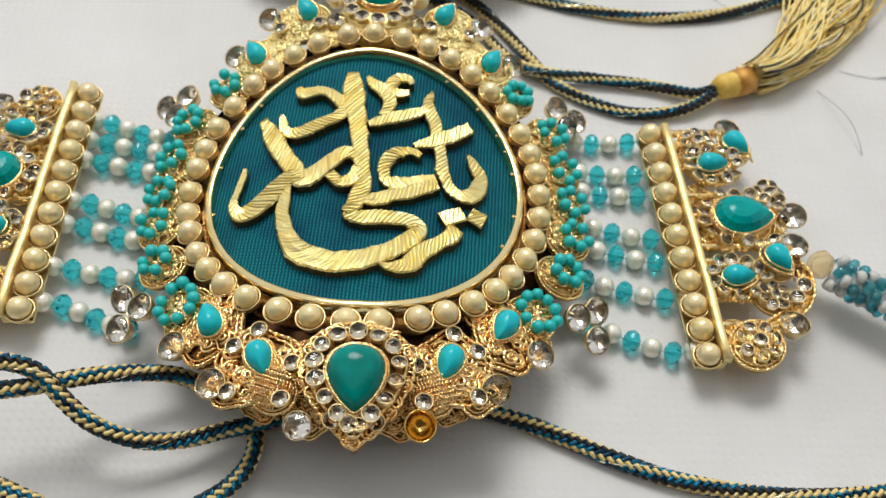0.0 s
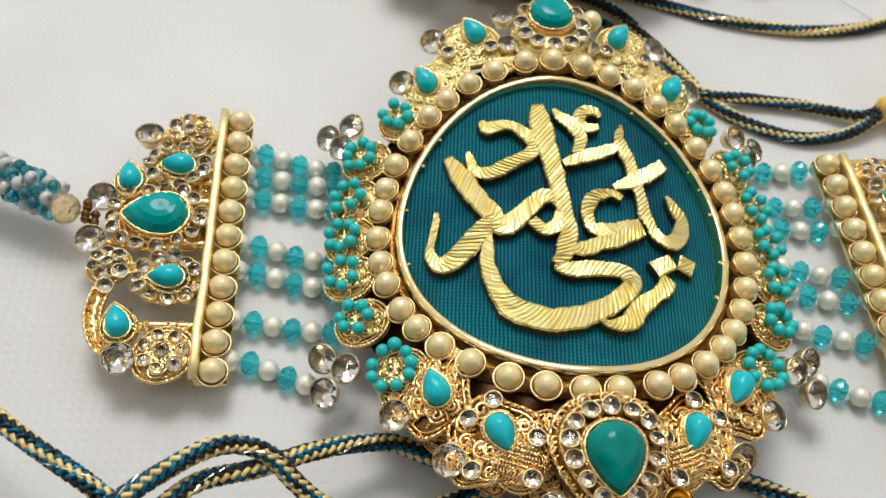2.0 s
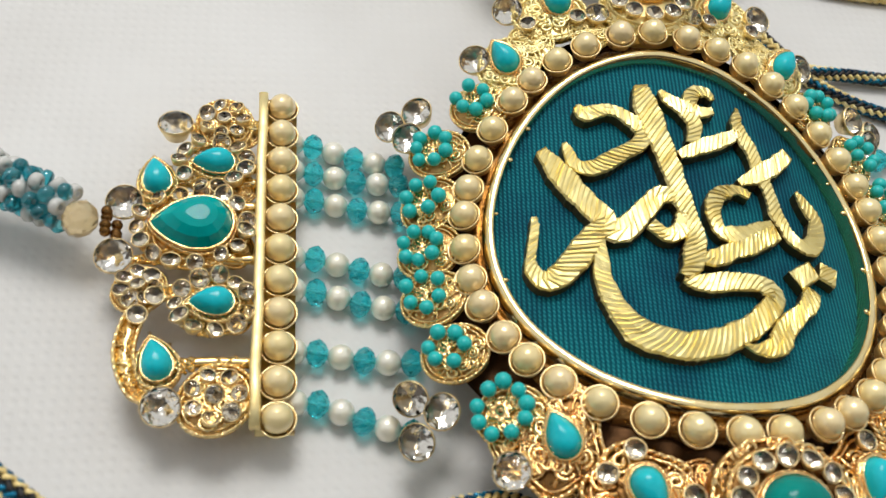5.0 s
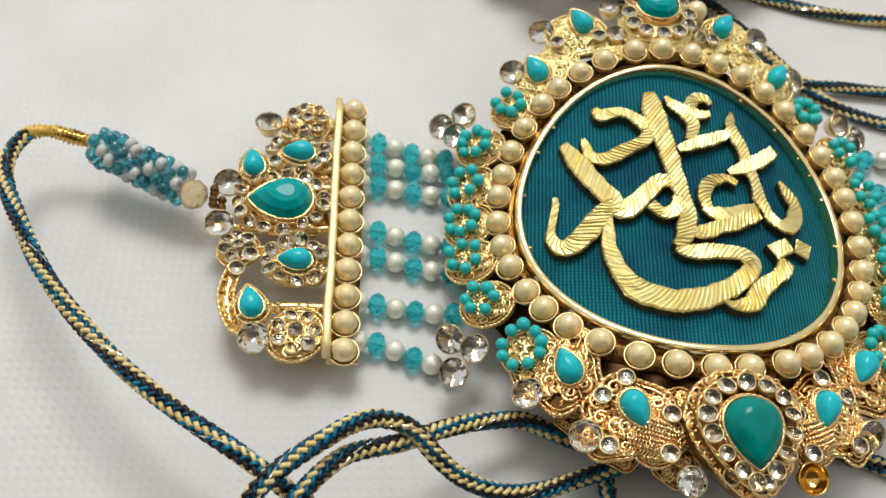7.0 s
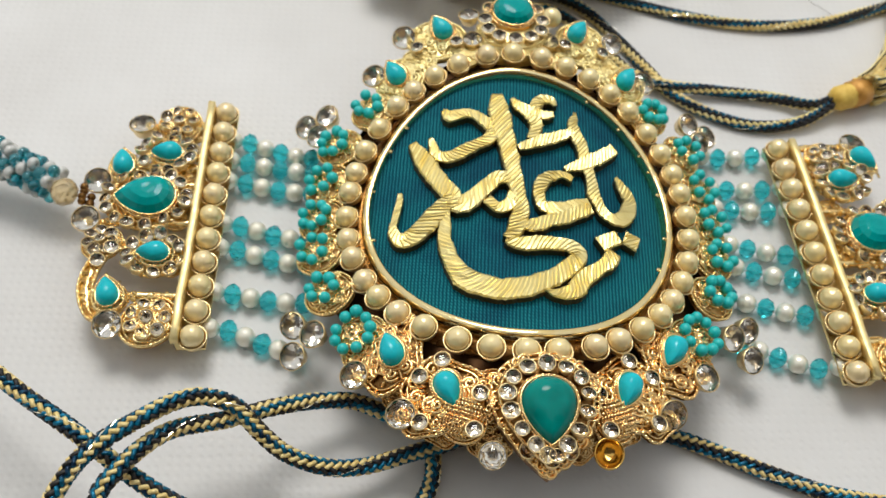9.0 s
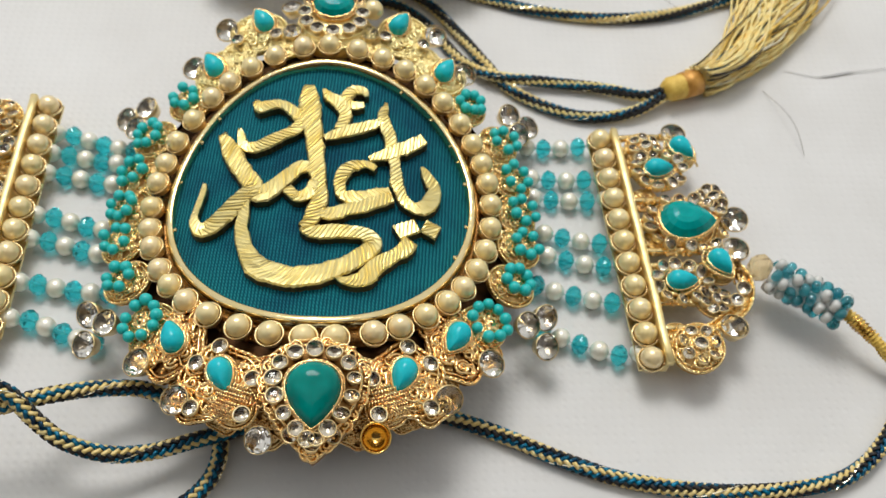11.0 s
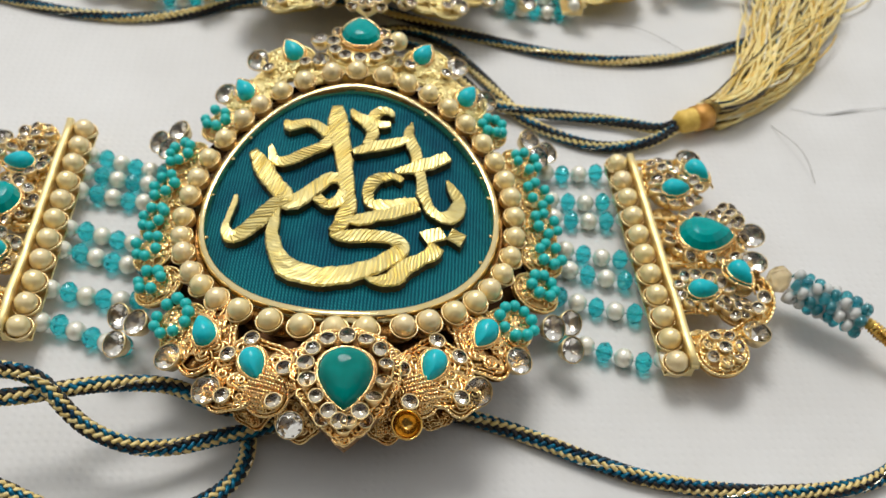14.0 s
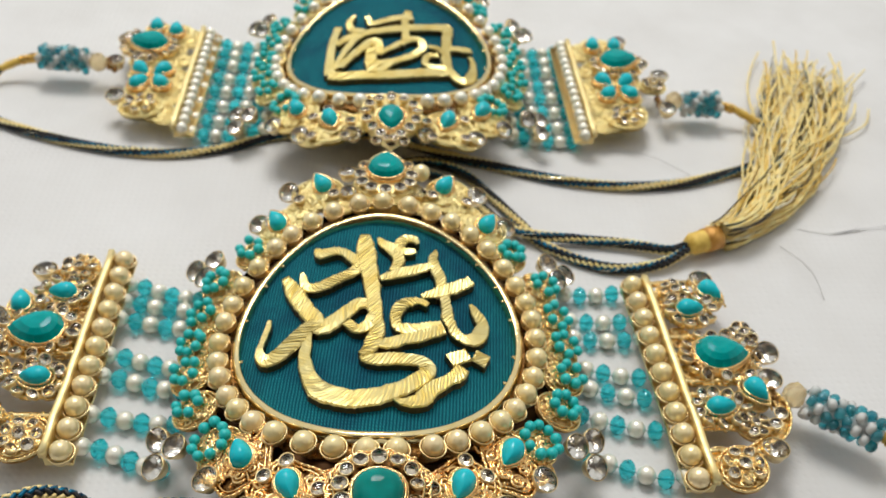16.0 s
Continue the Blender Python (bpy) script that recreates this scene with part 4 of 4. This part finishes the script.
def clasp(band, x0, y0, x1, y1, stones, crystals, domes, plain=False):
    """An end piece: a bar with a row of pearls inside it and a jewelled fan outside."""
    sx = -1 if x0 < 0 else 1
    s, rows = Shape(), 14
    for q in range(rows):
        f = q / (rows - 1)
        bx, by = x0 + (x1 - x0) * f + 0.03 * noise.noise((q * 0.5, y0, 0)), y0 + (y1 - y0) * f
        s.verts += [(bx + o * sx, by, z + 0.02 * noise.noise((q * 0.7, y0, 3))) for o, z in ((-0.08, 0.7), (-0.08, 0.865), (-0.055, 0.89), (0.045, 0.89), (0.07, 0.865), (0.07, 0.7))]
    s.faces += [[6 * q + k, 6 * q + (k + 1) % 6, 6 * q + 6 + (k + 1) % 6, 6 * q + 6 + k] for q in range(rows - 1) for k in range(6)] + [list(range(6)), list(range(6 * rows - 6, 6 * rows))]
    s.mats += [0] * (6 * rows - 4)
    w = 0.55 * sx
    s.add([(x0, y0, 0.72), (x0, y0, 0.45), (x0 - w, y0, 0.45), (x0 - w, y0, 0.52), (x1, y1, 0.72), (x1, y1, 0.45), (x1 - w, y1, 0.45), (x1 - w, y1, 0.52)], [[0, 1, 5, 4], [1, 2, 6, 5], [2, 3, 7, 6], [0, 1, 2, 3], [4, 5, 6, 7]])
    base = part("clasp_bar", s.mesh("clasp_bar", BAR_GOLD), band, None, "narrow gold end bar")
    count = 15 if plain else 11
    for i in range(count):
        f = (i + 0.3) / (count - 0.4)
        px, py = x0 + (x1 - x0) * f - (0.24 if plain else 0.31) * sx, y0 + (y1 - y0) * f
        part("pearl_cup", CUP_S if plain else CUP, base, at(px, py, 0.65, 0, 0, 0.78 if plain else 1.0))
        part("pearl", PEARL_S if plain else PEARL, base, at(px, py, 0.7, 0, 0, 0.82 if plain else 1.0))
    rnd = random.Random(7)
    # gold arms that hold the ornaments to the bar
    arms = Shape()
    for x, y in [] if plain else [(q[0], q[1]) for q in (*stones, *crystals, *domes)]:
        f = max(0.03, min(0.97, (y - y0) / (y1 - y0)))
        bx, by = x0 + (x1 - x0) * f, y0 + (y1 - y0) * f
        for da, r in ((0.0, 0.09),):
            arms.tube(spline([(bx, by + da, 0.7), ((bx + x) / 2, (by + y) / 2 + da * 0.6 + 0.05, 0.66), (x, y, 0.68)], 0.15), r, 6)
        for q in range(int(abs(x - bx) * 14)):
            g = rnd.uniform(0.1, 0.95)
            arms.ball(rnd.uniform(0.04, 0.07), (bx + (x - bx) * g, by + (y - by) * g + rnd.uniform(-0.09, 0.09), 0.73), 6, 4)
    if plain:
        for i, (x, y) in enumerate([(q[0], q[1]) for q in (*stones, *crystals, *domes)]):
            part("filigree", LIT_LEAVES[i % 4], base, at(0.55 * x + 0.45 * (x0 + 0.2 * sx), y, 0.6, 50 * i, 0, 0.85))
    else:
        part("arm", arms.mesh("arm", WARM_FILIGREE), base, None, "knobbly gold arms")
    for i, (x, y, spin, big) in enumerate(stones):
        lone = not big and (abs(x) > 7.7 or plain)
        k = 1.12 if big else 0.72
        part("filigree", (LIT_LEAVES if plain else SOLID)[(i + 1) % 4], base, at(x, y, 0.7 if big or plain else 0.6, spin + 90, 0, k if big or plain else 0.58))
        set_drop(base, at(x, y, 0.94 if big else 0.88, spin, 0, 0.88 if big else 0.86), big, big, False, not big and not plain)
        if lone:
            continue
        n, rr = (15, (0.82, 0.64)) if big else (11, (0.52, 0.44))
        d = radians(spin + 90)

        def around(c):
            ux, uy = rr[0] * math.cos(c), rr[1] * math.sin(c)
            return x + ux * math.cos(d) - uy * math.sin(d), y + ux * math.sin(d) + uy * math.cos(d)
        rail = Shape()
        for ph in (0, math.pi):
            rail.tube([(*around(2 * math.pi * q / 80), 0.72 + 0.035 * math.sin(q * 0.9 + ph)) for q in range(80)], 0.045, 5, True)
        part("chip_rail", rail.mesh("chip_rail", WARM_FILIGREE), base)
        for q in range(n):
            set_crystal(base, at(*around(2 * math.pi * (q + rnd.uniform(-0.12, 0.12)) / n), 0.9 + rnd.uniform(-0.08, 0.08), 0, rnd.uniform(-32, 32), rnd.uniform(0.8, 1.02), rnd.uniform(-32, 32)), True)
    for x, y in crystals:
        set_crystal(base, at(x, y, 0.85, 0, 0, 1.05, rnd.uniform(-15, 20)))
    for x, y, k in domes:
        part("filigree", (LIT_LEAVES if plain else SOLID)[2], base, at(x, y, 0.72, rnd.uniform(0, 360), 0, 0.82 * k))
        for q in range(8):
            c = 2 * math.pi * q / 7 + x
            r = 0 if q == 7 else 0.3 * k
            set_crystal(base, at(x + r * math.cos(c), y + r * math.sin(c), 0.88 if r else 0.94, 0, rnd.uniform(-30, 30), rnd.uniform(0.75, 0.95), rnd.uniform(-30, 30)), True)
    for q in range(5):
        f = 0.12 + 0.19 * q
        px, py = x0 + (x1 - x0) * f, y0 + (y1 - y0) * f
        part("filigree", (LIT_LEAVES if plain else SOLID)[q % 4], base, at(px + sx * 0.36, py, 0.62, 40 * q, 0, 0.5))
    return base


def strand(band, xc, yc, xe, ye, step=0.385):
    """A thread of alternating faceted beads and pearls, from the clasp inwards: xc is the first faceted bead."""
    sx = 1 if xc > 0 else -1
    a, e = Vector((xc + sx * 0.45, yc, 0.36)), Vector((xe, ye, 0.3))
    line = spline([a, (xc, yc, 0.23), ((xc + xe) / 2, (yc + ye) / 2 - 0.03, 0.205), e], 0.01)
    base = part("thread", Shape().tube(line[::6], 0.02, 5).mesh("thread", THREAD), band)
    n = int(len(line) * 0.01 / step)
    for q in range(n + 1):
        i = min(len(line) - 2, int((0.07 + q * step) * 100))
        p, d = line[i], line[min(i + 4, len(line) - 1)] - line[max(0, i - 4)]
        spin = math.degrees(math.atan2(d.y, d.x))
        if q % 2 == 0:
            part("strand_pearl", STRAND_PEARL, base, at(*p, spin))
        else:
            part("aqua_rondelle", RONDELLE, base, at(*p, spin) @ Matrix.Rotation(0.7 * q + yc, 4, "X"))


def ends(band, sx, tip, start, stop, knot, seed):
    """The amber bead, the seed bead rope and the wrapped knot that lead to the cord."""
    d = Vector(stop) - Vector(start)
    spin = math.degrees(math.atan2(d.y, d.x))
    part("amber_bead", AMBER_BEAD, band, at(*tip, spin), "pale amber faceted bead")
    for q in range(9):
        part("bronze_bead", BRONZE_BEAD, band, at(tip[0] - sx * 0.42 + 0.1 * math.cos(q * 2.1), tip[1] - 0.05 + 0.22 * math.sin(q * 1.7), tip[2] - 0.1 + 0.05 * (q % 3)))
    seed_rope(band, start, stop, seed)
    wrapping(band, [stop, *knot], 0.13, WRAP)
    a, b = Vector(stop), Vector(knot[0])
    wrapping(band, [a.lerp(b, 0.2), a.lerp(b, 0.55), a.lerp(b, 0.9)], 0.142, BOWL_GOLD, "wire_wrap")


near = thing("armband", 0, 0, "gold armband with pearls, turquoise drops and teal calligraphy panel", "jewelry", "armbands")
pendant(near, STROKES)
left_bar = clasp(near, -6.5, 3.11, -6.57, -2.75,
      ((-7.53, 0.47, 90, True), (-7.26, 1.65, 90, False), (-8.11, 1.36, 10, False), (-7.2, -0.85, 90, False), (-7.92, -1.75, 15, False)),
      ((-7.89, 2.45), (-8.56, 0.91), (-8.64, -0.04), (-7.82, -2.43)),
      ((-7.12, 2.53, 1.0), (-7.1, -2.3, 1.1), (-8.25, -0.55, 0.8)))
right_bar = clasp(near, 6.34, 2.44, 6.73, -3.38,
      ((7.59, -0.11, -90, True), (7.19, 1.3, -90, False), (7.8, 1.88, -140, False), (7.23, -1.57, -90, False), (8.12, -1.12, -150, False)),
      ((7.69, 2.35), (8.65, 0.0), (8.52, -0.75), (8.13, -2.58)),
      ((6.98, 1.95, 0.9), (7.36, -3.0, 1.1), (8.25, 0.55, 0.8), (7.86, -1.98, 0.75)))
crescent(left_bar, [(-7.72, -0.6, 0.78), (-8.05, -0.72, 0.8), (-8.28, -1.05, 0.8), (-8.38, -1.6, 0.78), (-8.22, -2.12, 0.76), (-7.95, -2.3, 0.74)], ((-8.0, -0.75), (-8.22, -1.05)))
crescent(right_bar, [(8.36, -1.0, 0.78), (8.56, -1.35, 0.8), (8.56, -1.75, 0.8), (8.36, -2.15, 0.78), (7.95, -2.42, 0.76), (7.6, -2.6, 0.74)], ((8.46, -1.74), (8.26, -2.02)))
for yc, ye in ((2.46, 2.0), (1.9, 1.65), (1.35, 1.08), (0.24, -0.15), (-0.36, -0.75), (-1.4, -1.62), (-2.22, -2.8)):
    strand(near, -5.64, yc, -4.1, ye, 0.36)
for xc, yc, ye in ((5.63, 2.42, 2.38), (5.67, 1.47, 1.52), (5.68, 0.88, 1.0), (5.82, -0.24, 0.15), (5.84, -0.83, -0.4), (5.91, -1.71, -1.25), (5.9, -2.92, -2.25)):
    strand(near, xc, yc, 4.1, ye, 0.4)
ends(near, -1, (-9.17, 0.6, 0.85), (-9.36, 0.74, 0.88), (-11.1, 1.58, 1.1), [(-11.9, 1.72, 1.25), (-12.4, 1.6, 1.3)], 1)
ends(near, 1, (8.95, -1.18, 0.8), (9.12, -1.34, 0.8), (10.5, -2.24, 0.8), [(11.0, -2.75, 0.65), (11.45, -3.2, 0.4)], 2)
cord(near, [(-12.3, 1.62, 1.3), (-12.5, 1.2, 1.3), (-12.45, 0.5, 1.4), (-11.87, -0.68, 1.6), (-11.07, -1.97, 1.8), (-9.99, -3.21, 1.9), (-8.95, -4.1, 1.9), (-7.75, -4.9, 1.8),
            (-6.74, -5.6, 1.6), (-6.0, -6.0, 1.4), (-5.0, -6.4, 1.2), (-4.46, -6.54, 1.0), (-3.64, -6.59, 0.8), (-2.84, -6.37, 0.6), (-2.14, -5.87, 0.4), (-1.8, -5.29, 0.25), (-1.75, -4.6, 0.2), (-1.9, -3.0, 0.2)])
cord(near, [(-0.2, -4.0, 0.2), (-1.5, -4.57, 0.4), (-2.22, -4.82, 0.5), (-2.92, -5.07, 0.6), (-3.6, -5.18, 0.8), (-4.27, -5.06, 1.1), (-4.74, -4.78, 1.4), (-5.11, -4.47, 1.7), (-5.57, -4.37, 1.9),
            (-6.0, -4.51, 2.1), (-6.56, -4.88, 2.2), (-7.12, -5.32, 2.25), (-7.5, -5.75, 2.2), (-7.85, -6.5, 2.0), (-8.0, -7.6, 1.8), (-7.6, -8.3, 1.7), (-7.0, -7.9, 1.7), (-6.95, -6.9, 1.75),
            (-7.1, -6.1, 1.9), (-6.82, -5.62, 1.95), (-6.45, -5.18, 1.9), (-6.05, -4.86, 1.75), (-5.3, -4.62, 1.55), (-4.6, -4.29, 1.3), (-3.85, -4.02, 1.0), (-3.15, -3.9, 0.7), (-2.53, -4.07, 0.5), (-2.0, -4.1, 0.3), (-0.8, -3.6, 0.2)], 0.132, 0.6)
cord(near, [(11.4, -3.1, 0.4), (11.62, -3.3, 0.22), (11.55, -3.75, 0.15), (11.1, -4.45, 0.15), (10.39, -5.15, 0.15), (9.6, -5.53, 0.15), (8.33, -5.69, 0.15), (7.0, -5.66, 0.15), (5.7, -5.45, 0.15), (4.64, -5.09, 0.15),
            (3.67, -4.66, 0.15), (2.9, -4.35, 0.15), (2.0, -4.1, 0.15), (0.3, -3.9, 0.15)])
cord(near, [(0.0, 7.6, 0.15), (1.09, 7.79, 0.15), (2.15, 7.27, 0.15), (3.0, 6.12, 0.15), (3.66, 5.03, 0.15), (4.04, 4.4, 0.16), (4.83, 3.8, 0.15), (5.9, 3.42, 0.15), (7.05, 3.54, 0.2), (8.0, 4.05, 0.35)], 0.12, 0.0, True)
cord(near, [(0.0, 6.9, 0.15), (1.2, 7.15, 0.15), (2.2, 6.4, 0.15), (3.1, 5.1, 0.15), (3.9, 4.5, 0.3), (5.05, 4.46, 0.2), (6.46, 4.3, 0.18), (7.42, 4.02, 0.25), (8.03, 4.15, 0.4)], 0.12, 0.9, True)

band_far = thing("armband", 0.1, 11.4, "gold armband with small white pearls and teal calligraphy panel", "jewelry", "armbands")
pendant(band_far, STROKES_FAR, True)
clasp(band_far, -6.05, 2.4, -6.1, -3.1,
      ((-7.55, 1.2, 80, True), (-7.5, 2.35, 0, False), (-6.85, 2.1, 0, False), (-7.48, -0.3, -140, False), (-7.42, -0.98, -40, False), (-6.82, -0.95, 40, False), (-6.86, -0.32, 140, False)),
      ((-8.3, 1.6), (-8.4, 0.3), (-8.0, -1.6)), ((-7.2, -2.0, 1.2), (-7.6, 0.4, 0.8)), True)
clasp(band_far, 5.75, 2.1, 5.9, -3.1,
      ((7.2, 0.75, -80, True), (6.5, 1.75, 0, False), (7.2, 1.75, 0, False), (6.56, -0.4, -140, False), (6.62, -1.06, -40, False), (7.22, -1.03, 40, False), (7.2, -0.42, 140, False)),
      ((7.4, 2.1), (8.4, 0.1), (8.3, -1.7)), ((7.0, -2.1, 1.2), (8.1, -0.4, 0.8)), True)
for sx in (-1, 1):
    for y in (2.3, 1.7, 1.1, 0.3, -0.4, -1.2, -2.0, -2.7):
        strand(band_far, sx * 5.3, y, sx * 3.6, 0.92 * y, 0.35)
ends(band_far, -1, (-8.9, 0.2, 0.8), (-9.2, 0.3, 0.8), (-10.7, 0.45, 0.8), [(-11.4, 0.5, 0.6), (-12.0, 0.3, 0.4)], 3)
ends(band_far, 1, (8.6, -1.2, 0.75), (8.85, -1.3, 0.75), (10.0, -1.3, 0.7), [(10.5, -1.4, 0.6), (11.2, -1.75, 0.35)], 4)
cord(band_far, [(11.1, -1.7, 0.35), (11.4, -2.1, 0.2), (11.3, -2.8, 0.15), (10.72, -3.48, 0.15), (9.6, -4.0, 0.15), (8.17, -4.47, 0.15), (6.53, -4.63, 0.15), (4.96, -4.42, 0.15), (3.4, -3.94, 0.15), (1.5, -3.25, 0.15), (-0.5, -2.4, 0.15),
                (-3.1, -2.5, 0.15), (-4.66, -3.16, 0.15), (-6.2, -3.47, 0.15), (-7.8, -3.33, 0.15), (-9.5, -2.85, 0.15), (-11.3, -2.07, 0.15), (-12.6, -1.2, 0.2), (-12.5, -0.2, 0.3), (-11.9, 0.3, 0.4)], 0.12, 0.3, True)


# ---- the tassel ----
def tassel(x, y):
    t = thing("tassel", x, y, "frayed pale gold thread tassel on the white sheet", "tassel")
    s = Shape()
    s.tube([(-0.75, -0.3, 0.38), (-0.6, -0.24, 0.4), (-0.1, -0.05, 0.4), (0.1, 0.05, 0.4)], [0.2, 0.3, 0.3, 0.3], 12)
    part("collar", s.mesh("collar", WRAP), t, None, "yellow thread collar")
    s = Shape().tube([(-0.28, -0.12, 0.4), (0.12, 0.04, 0.4)], 0.33, 14)
    part("band", s.mesh("band", ORANGE), t, None, "shiny orange-gold band")
    rnd = random.Random(11)
    for mat, count, r in ((YELLOW, 40, 0.03), (FRINGE, 250, 0.032), (WRAP, 46, 0.026), (PALE_THREAD, 70, 0.022), (BLACK, 38, 0.022), (BLUE, 20, 0.02)):
        s = Shape()
        for q in range(count):
            lock = rnd.randrange(14)
            u0 = max(-1.1, min(1.1, rnd.gauss(0, 0.5)))
            u1 = max(-1.1, min(1.1, 0.6 * u0 + 0.45 * math.sin(lock * 2.3) + rnd.gauss(0, 0.16)))
            v, long = rnd.uniform(0, 1), rnd.uniform(0.62, 1.1)
            bend, wave, ph = rnd.gauss(0, 0.45), rnd.uniform(0.08, 0.34), 1.1 * lock + rnd.uniform(-1.6, 1.6)
            pace = rnd.uniform(6, 14)
            pts = []
            for k in range(15):
                f = k / 14 * long
                u = u0 + (u1 - u0) * min(1, f * 1.2)
                cx, cy = 0.1 + 4.1 * f + 0.7 * f * f + 0.5 * f * (1 - f), 0.05 + 1.4 * f + 6.7 * f * f - 0.2 * f**3
                wide = 0.24 + 1.1 * min(f * 1.15, 1) ** 1.5
                wob = wave * 1.3 * math.sin(pace * f + ph) * (0.25 + f)
                pts.append((cx + 0.8 * wide * u + wob + bend * f**3 * 0.9, cy - 0.6 * wide * u - wob * 0.7, max(0.04, 0.4 + (v - 0.5) * 0.6 * (1 - 0.2 * f) - 0.1 * f + 0.2 * v * math.sin(3 * f + lock))))
            s.tube(spline(pts, 0.16), r, 5, ends=False)
        tagged(part("fringe", s.mesh("fringe", mat), t), kind="stuff")
    return t


tassel(8.6, 4.35)

# ---- loose threads on the sheet ----
HAIR = material("grey_fibre", (0.3, 0.28, 0.25), 0.6)
hair = new("loose_thread", Shape().tube(spline([(10.5, 4.5, 0.02), (10.8, 3.6, 0.25), (10.95, 3.0, 0.25), (11.06, 2.38, 0.02)], 0.1), 0.008, 5).mesh("loose_thread", HAIR))
tagged(hair, "thin grey loose thread curling on the sheet", "thread")
strip = spline([(11.2, 5.2, 0.03), (12.0, 5.0, 0.04), (12.8, 5.15, 0.06), (13.7, 5.3, 0.07), (15.0, 5.6, 0.04)], 0.06)
wire = new("tinsel_strand", Shape().tube(strip, [0.013 + 0.028 * max(0.0, math.sin(0.16 * i - 2.2)) for i in range(len(strip))], 4).mesh("tinsel_strand", TINSEL, smooth=False))
tagged(wire, "short silver tinsel strand lying on the sheet", "thread")
for pts in ([(6.6, 8.6, 0.02), (7.6, 8.3, 0.12), (8.4, 7.7, 0.1), (9.0, 7.2, 0.02)], [(4.6, 8.7, 0.02), (5.0, 8.9, 0.06), (5.4, 8.6, 0.02)]):
    fibre = new("loose_thread", Shape().tube(spline(pts, 0.1), 0.007, 5).mesh("loose_thread", HAIR))
    tagged(fibre, "thin grey loose thread curling on the sheet", "thread", "loose threads")
tagged(hair, group="loose threads")
